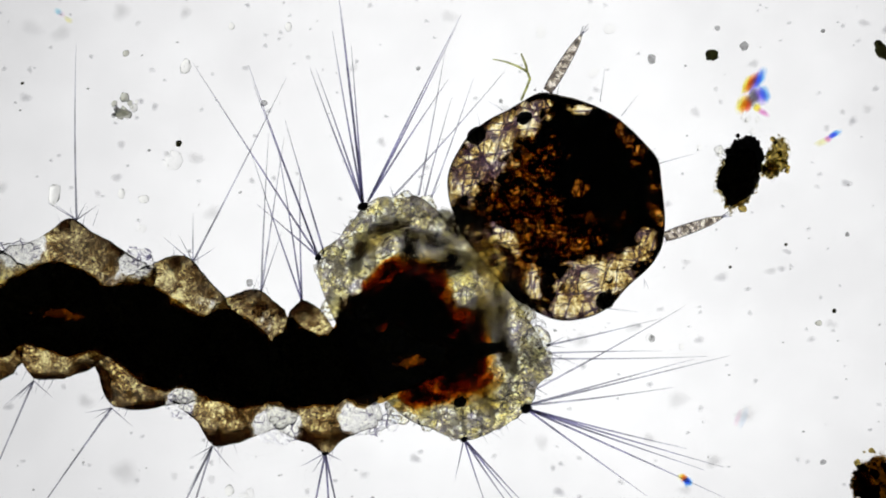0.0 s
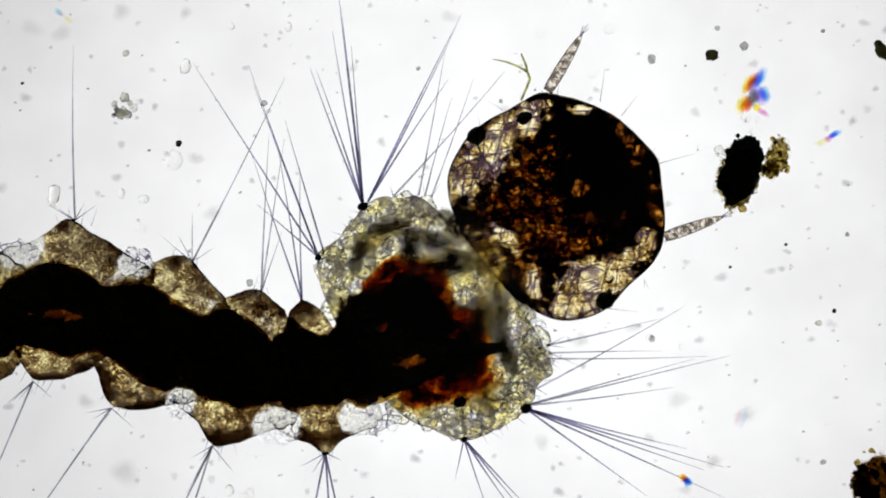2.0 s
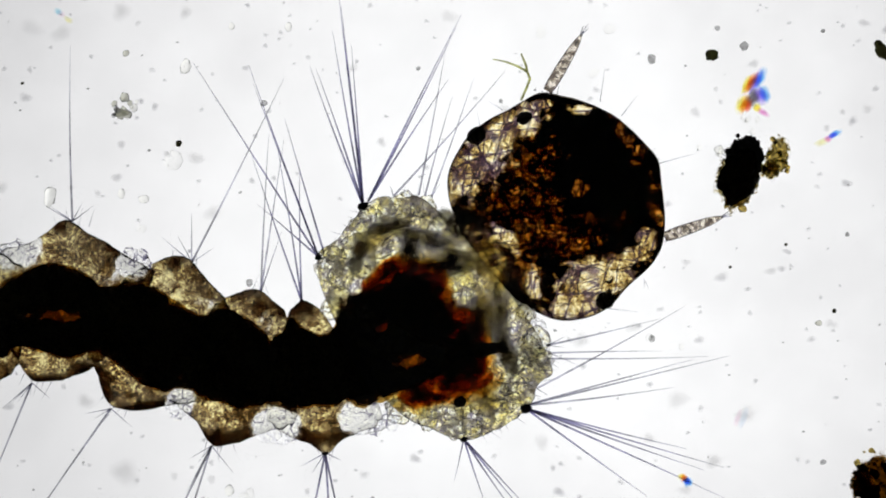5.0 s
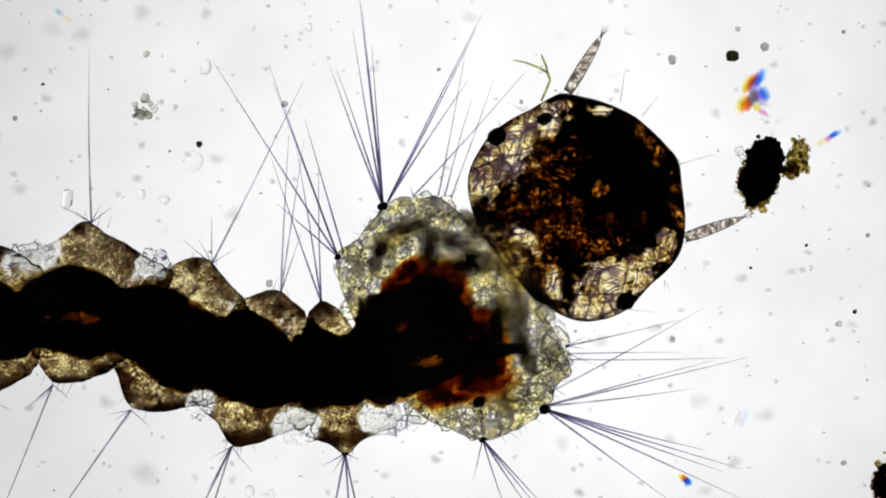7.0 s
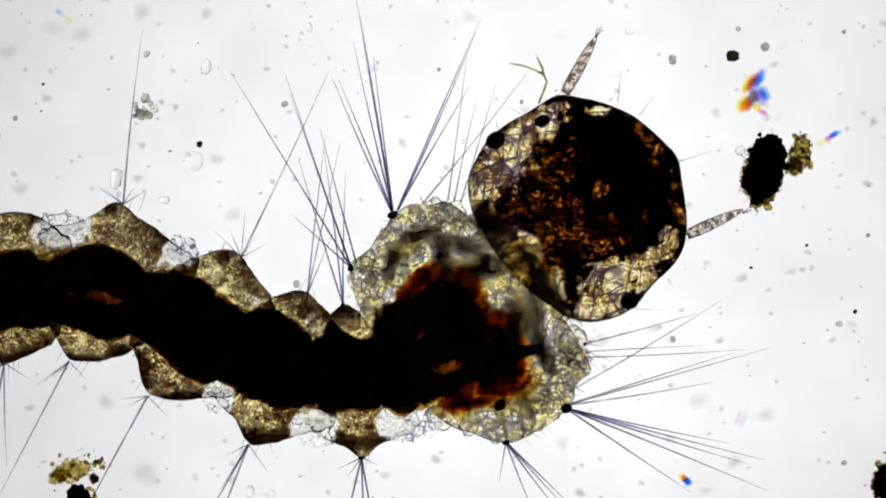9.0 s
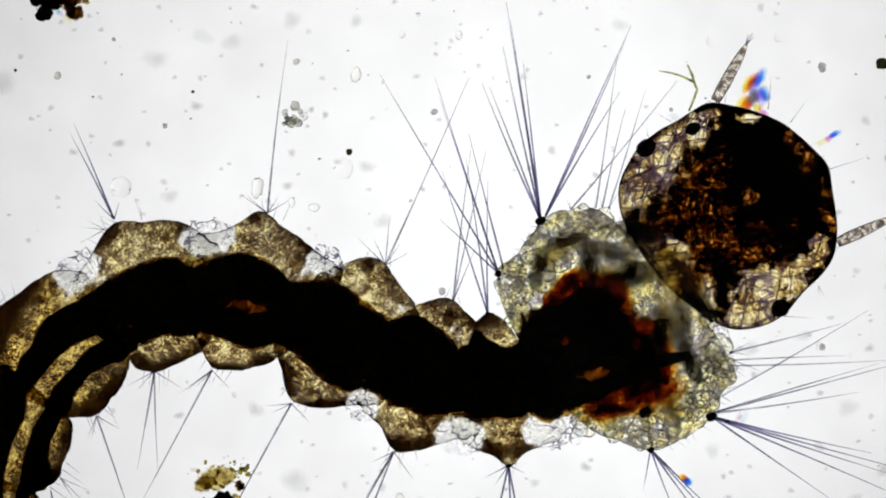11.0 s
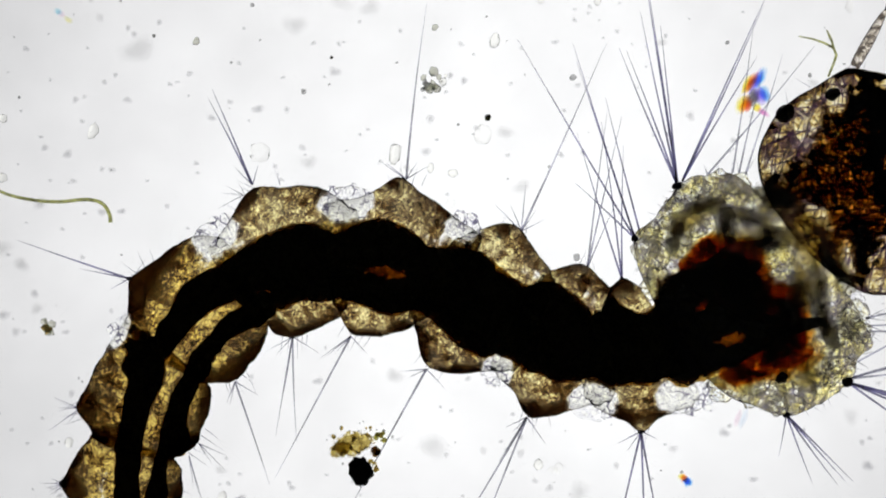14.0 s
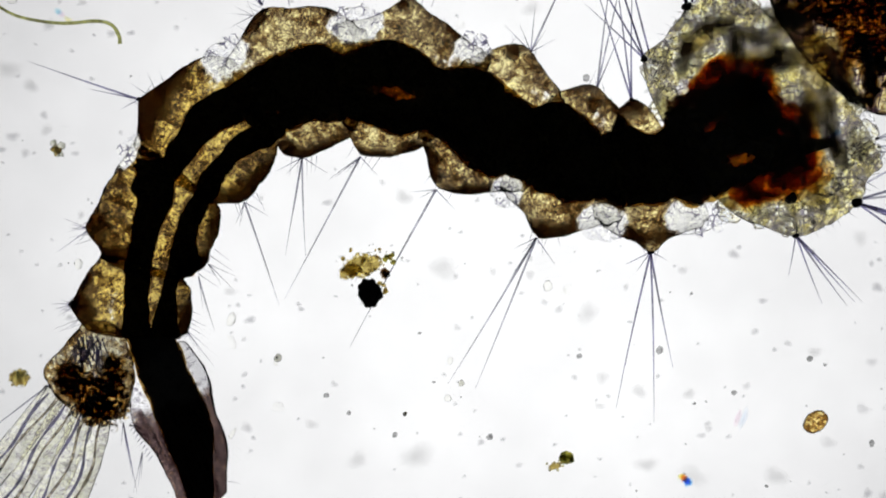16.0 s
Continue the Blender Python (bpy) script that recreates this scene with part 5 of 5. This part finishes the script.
# ---- how things move ----
POSES = {
    "head": ((0, 957, 386.5, -0), (4.2, 957, 386.5, -0), (7.3, 956.2, 386.5, 0.06), (7.6, 955.8, 386.8, 0.01), (7.8, 957, 387, 0.44), (8, 958.5, 386.5, 1.09), (8.2, 957.5, 389.5, 2.01), (8.5, 958.5, 389.2, 2.06), (9, 958.5, 389.2, 2.06), (16, 958.5, 389.2, 2.06)),
    "thorax": ((0, 785, 545.5, -0), (4.2, 785, 545.5, -0), (7, 782.5, 544.5, -0.28), (7.3, 782, 542.5, -0.18), (7.4, 786.5, 534.5, 0.34), (7.5, 804.5, 512, 1.87), (7.6, 821.5, 507.5, 3.21), (7.8, 816, 524.5, 5.11), (8, 810.5, 556, 8.11), (8.2, 810, 542.5, 0.82), (8.5, 826.5, 540, 2.96), (9, 810, 551.5, 2.97), (9.5, 805.7, 551.9, 2.43), (12, 799.5, 549.5, 2.12), (12.5, 798, 550, 2.02), (16, 798, 550, 2.02)),
    "seg1": ((0, 557, 664, 1.61), (4.2, 557, 664, 1.61), (7, 555, 663.5, 1.83), (7.3, 556.5, 663, 1.94), (7.4, 563, 656.5, 2.39), (7.5, 586, 641.5, 3.55), (7.6, 613.5, 629.5, 6.7), (7.8, 612, 656.5, 9.84), (8, 581, 692.5, 4.54), (8.2, 603.5, 643.5, -0.62), (8.5, 612, 658.5, 3.71), (9, 588.5, 669.5, -0.29), (9.5, 583.2, 670.4, 0.11), (12, 573.5, 670.5, 0.64), (12.5, 570, 671, -0), (16, 570, 671, -0)),
    "seg2": ((0, 423, 646.5, 4.42), (4.2, 422.5, 646.5, 4.24), (7, 421, 646, 4.24), (7.3, 421, 646.5, 5.04), (7.5, 435, 647.5, 8.74), (7.6, 464, 632, 14.6), (7.8, 469, 653.5, 13.65), (8, 433, 680, 7.26), (8.2, 498, 636, 12.53), (8.5, 484, 644.5, 6.2), (9, 459.5, 645.5, 0.63), (9.5, 453.2, 645.9, 0.48), (12, 445, 644.5, 0.44), (12.5, 441, 645.5, -0), (16, 441, 645.5, -0)),
    "seg3": ((0, 258.5, 581.5, 5.35), (4.2, 257, 582, 5.6), (7, 256, 583.5, 5.61), (7.3, 254.5, 583.5, 6.3), (7.5, 256, 587, 5.19), (7.6, 293, 577.5, 9.97), (7.8, 298, 591, 8.82), (8, 259.5, 607, 6.71), (8.2, 365.5, 601, 17.28), (8.5, 315.5, 566.5, 0.36), (9, 297.5, 564.5, 0.56), (9.5, 293.2, 565.4, 0.46), (12, 282, 564, 0.28), (12.5, 279.5, 565, -0), (16, 279.5, 565, -0)),
    "seg4": ((0, 95.5, 530.5, 4.47), (2, 93.5, 531.5, 4.86), (4.2, 90.5, 533, 5.29), (7, 89, 535, 6.04), (7.3, 83, 533.5, 7.78), (7.5, 86, 532, 5.76), (7.6, 101.5, 517.5, 6.07), (7.8, 109.5, 516.5, -0.02), (8, 104, 534.5, -3.1), (8.2, 196.5, 535.5, -4.16), (8.5, 145, 493.5, -2.1), (9, 131, 498, 0.39), (9.5, 127.2, 499.9, -0.25), (12, 118, 500, 0.06), (12.5, 118, 501, -0), (16, 118, 501, -0)),
    "seg5": ((0, -31.5, 563, 2.38), (4.2, -36, 564.5, 3.03), (7, -40, 564.5, 3.27), (7.3, -44, 563.5, 4.16), (7.6, -32, 537.5, 6.76), (7.8, -20, 526.5, 5.03), (8, -18, 545.5, 3.41), (8.2, 48, 523.5, -5.92), (8.5, 15, 500.5, -1.98), (9, 4, 507.5, -0.77), (9.5, 2.7, 508.4, -0.32), (12, 1, 508, 0.04), (12.5, 0, 508, -0), (16, 0, 508, -0)),
}


def seg_rows(key, rows):
    return [(t, Matrix.Translation(V(x, y, MID)) @ pose(0, 0, 0, 0, 0, a)) for t, x, y, a in rows]


def motions():
    walk(lamp, carried(CX, CY, -9500))
    for ob, x, y in dust:
        walk(ob, carried(CX + (x - CX) * 0.978, CY + (y - CY) * 0.978, 620))
    for key in ("head", "thorax", "seg1", "seg2", "seg3", "seg4", "seg5"):
        walk(parts[key], seg_rows(key, POSES[key]))
    # what lies behind the fifth segment goes with it
    home = Matrix.Translation(homes["seg5"])
    follow = [(t, m @ home.inverted()) for t, m in seg_rows("seg5", POSES["seg5"])]
    for key in ("seg6", "seg7", "seg8", "siphon", "anal"):
        walk(parts[key], [(t, m @ Matrix.Translation(homes[key])) for t, m in follow])
    # the long bristle of the third segment lags behind the jerk
    o = sway[0].matrix_basis.translation.copy()
    walk(sway[0], [(t, Matrix.Translation(o) @ pose(0, 0, 0, 0, 0, a)) for t, a in ((0, -8), (7.3, -8), (7.6, -6), (8, -3), (8.2, -3), (9, -1.5), (12, 0), (16, 0))])
    o = low[0].matrix_basis.translation.copy()
    walk(low[0], [(t, Matrix.Translation(o) @ pose(0, 0, 0, 0, 0, a)) for t, a in ((0, -11.5), (7.3, -11.5), (7.7, -8), (8.2, -1), (9, 0), (16, 0))])
    o = upright[0].matrix_basis.translation.copy()
    walk(upright[0], [(t, Matrix.Translation(o) @ pose(0, 0, 0, 0, 0, a)) for t, a in ((0, 2.4), (7.3, 1.2), (7.6, 1), (8, 1.5), (8.5, 0), (16, 0))])
    for ob in right_tufts:
        o = ob.matrix_basis.translation.copy()
        walk(ob, [(t, Matrix.Translation(o) @ pose(0, 0, 0, 0, 0, a)) for t, a in ((0, 0), (7.3, 0), (7.6, -11), (7.8, -7), (8, -1.5), (8.2, 0), (8.5, -2.5), (9, -1), (16, -1.5))])
    for ob in left_tufts:
        o = ob.matrix_basis.translation.copy()
        walk(ob, [(t, Matrix.Translation(o) @ pose(0, 0, 0, 0, 0, a)) for t, a in ((0, 0), (7.3, 0), (7.6, -4), (7.8, -5), (8, -5), (8.2, -1), (8.5, -5.5), (9, -4.3), (16, -4.3))])
    # one antenna dips when the larva jerks
    o = ant_b.matrix_basis.translation.copy()
    axis = Matrix.Rotation(radians(19), 4, "Z")
    walk(ant_b, [(t, Matrix.Translation(o) @ pose(0, 0, 0, 0, 0, a) @ axis @ pose(0, 0, 0, 0, b, 0) @ axis.inverted())
                 for t, a, b in ((0, 0, 0), (7.6, 0, 0), (7.75, -10, -40), (8.05, -10, -42), (8.2, 3, 0), (16, 3, 0))])
    walk(bubble, [(t, Matrix.Translation(V(x, y, 0))) for t, x, y in ((0, 93, 343), (4.2, 88, 346), (7.3, 79, 350), (7.6, 82, 346), (7.8, 103, 335), (8, 111, 337), (8.2, 166, 360), (8.5, 170, 316),
                                                                      (9, 166, 314), (12, 149, 317), (16, 149, 317))])
    # a clump caught on a bristle is dragged in with it
    walk(riding, [(t, Matrix.Translation(V(x, y, 0))) for t, x, y in ((0, 40, 1010), (8.1, 40, 1000), (8.3, 138, 905), (8.5, 98, 862), (9, 98, 862), (12, 88, 861), (16, 86, 862))])
    walk(grit, [(t, Matrix.Translation(V(1313 + x, 302 + y, 0)) @ pose(0, 0, 0, 0, 0, a)) for t, x, y, a in ((0, 0, 0, 0), (7.9, 0, 0, 0), (8.2, 5, -4, 3), (16, 5, -4, 3))])


motions()
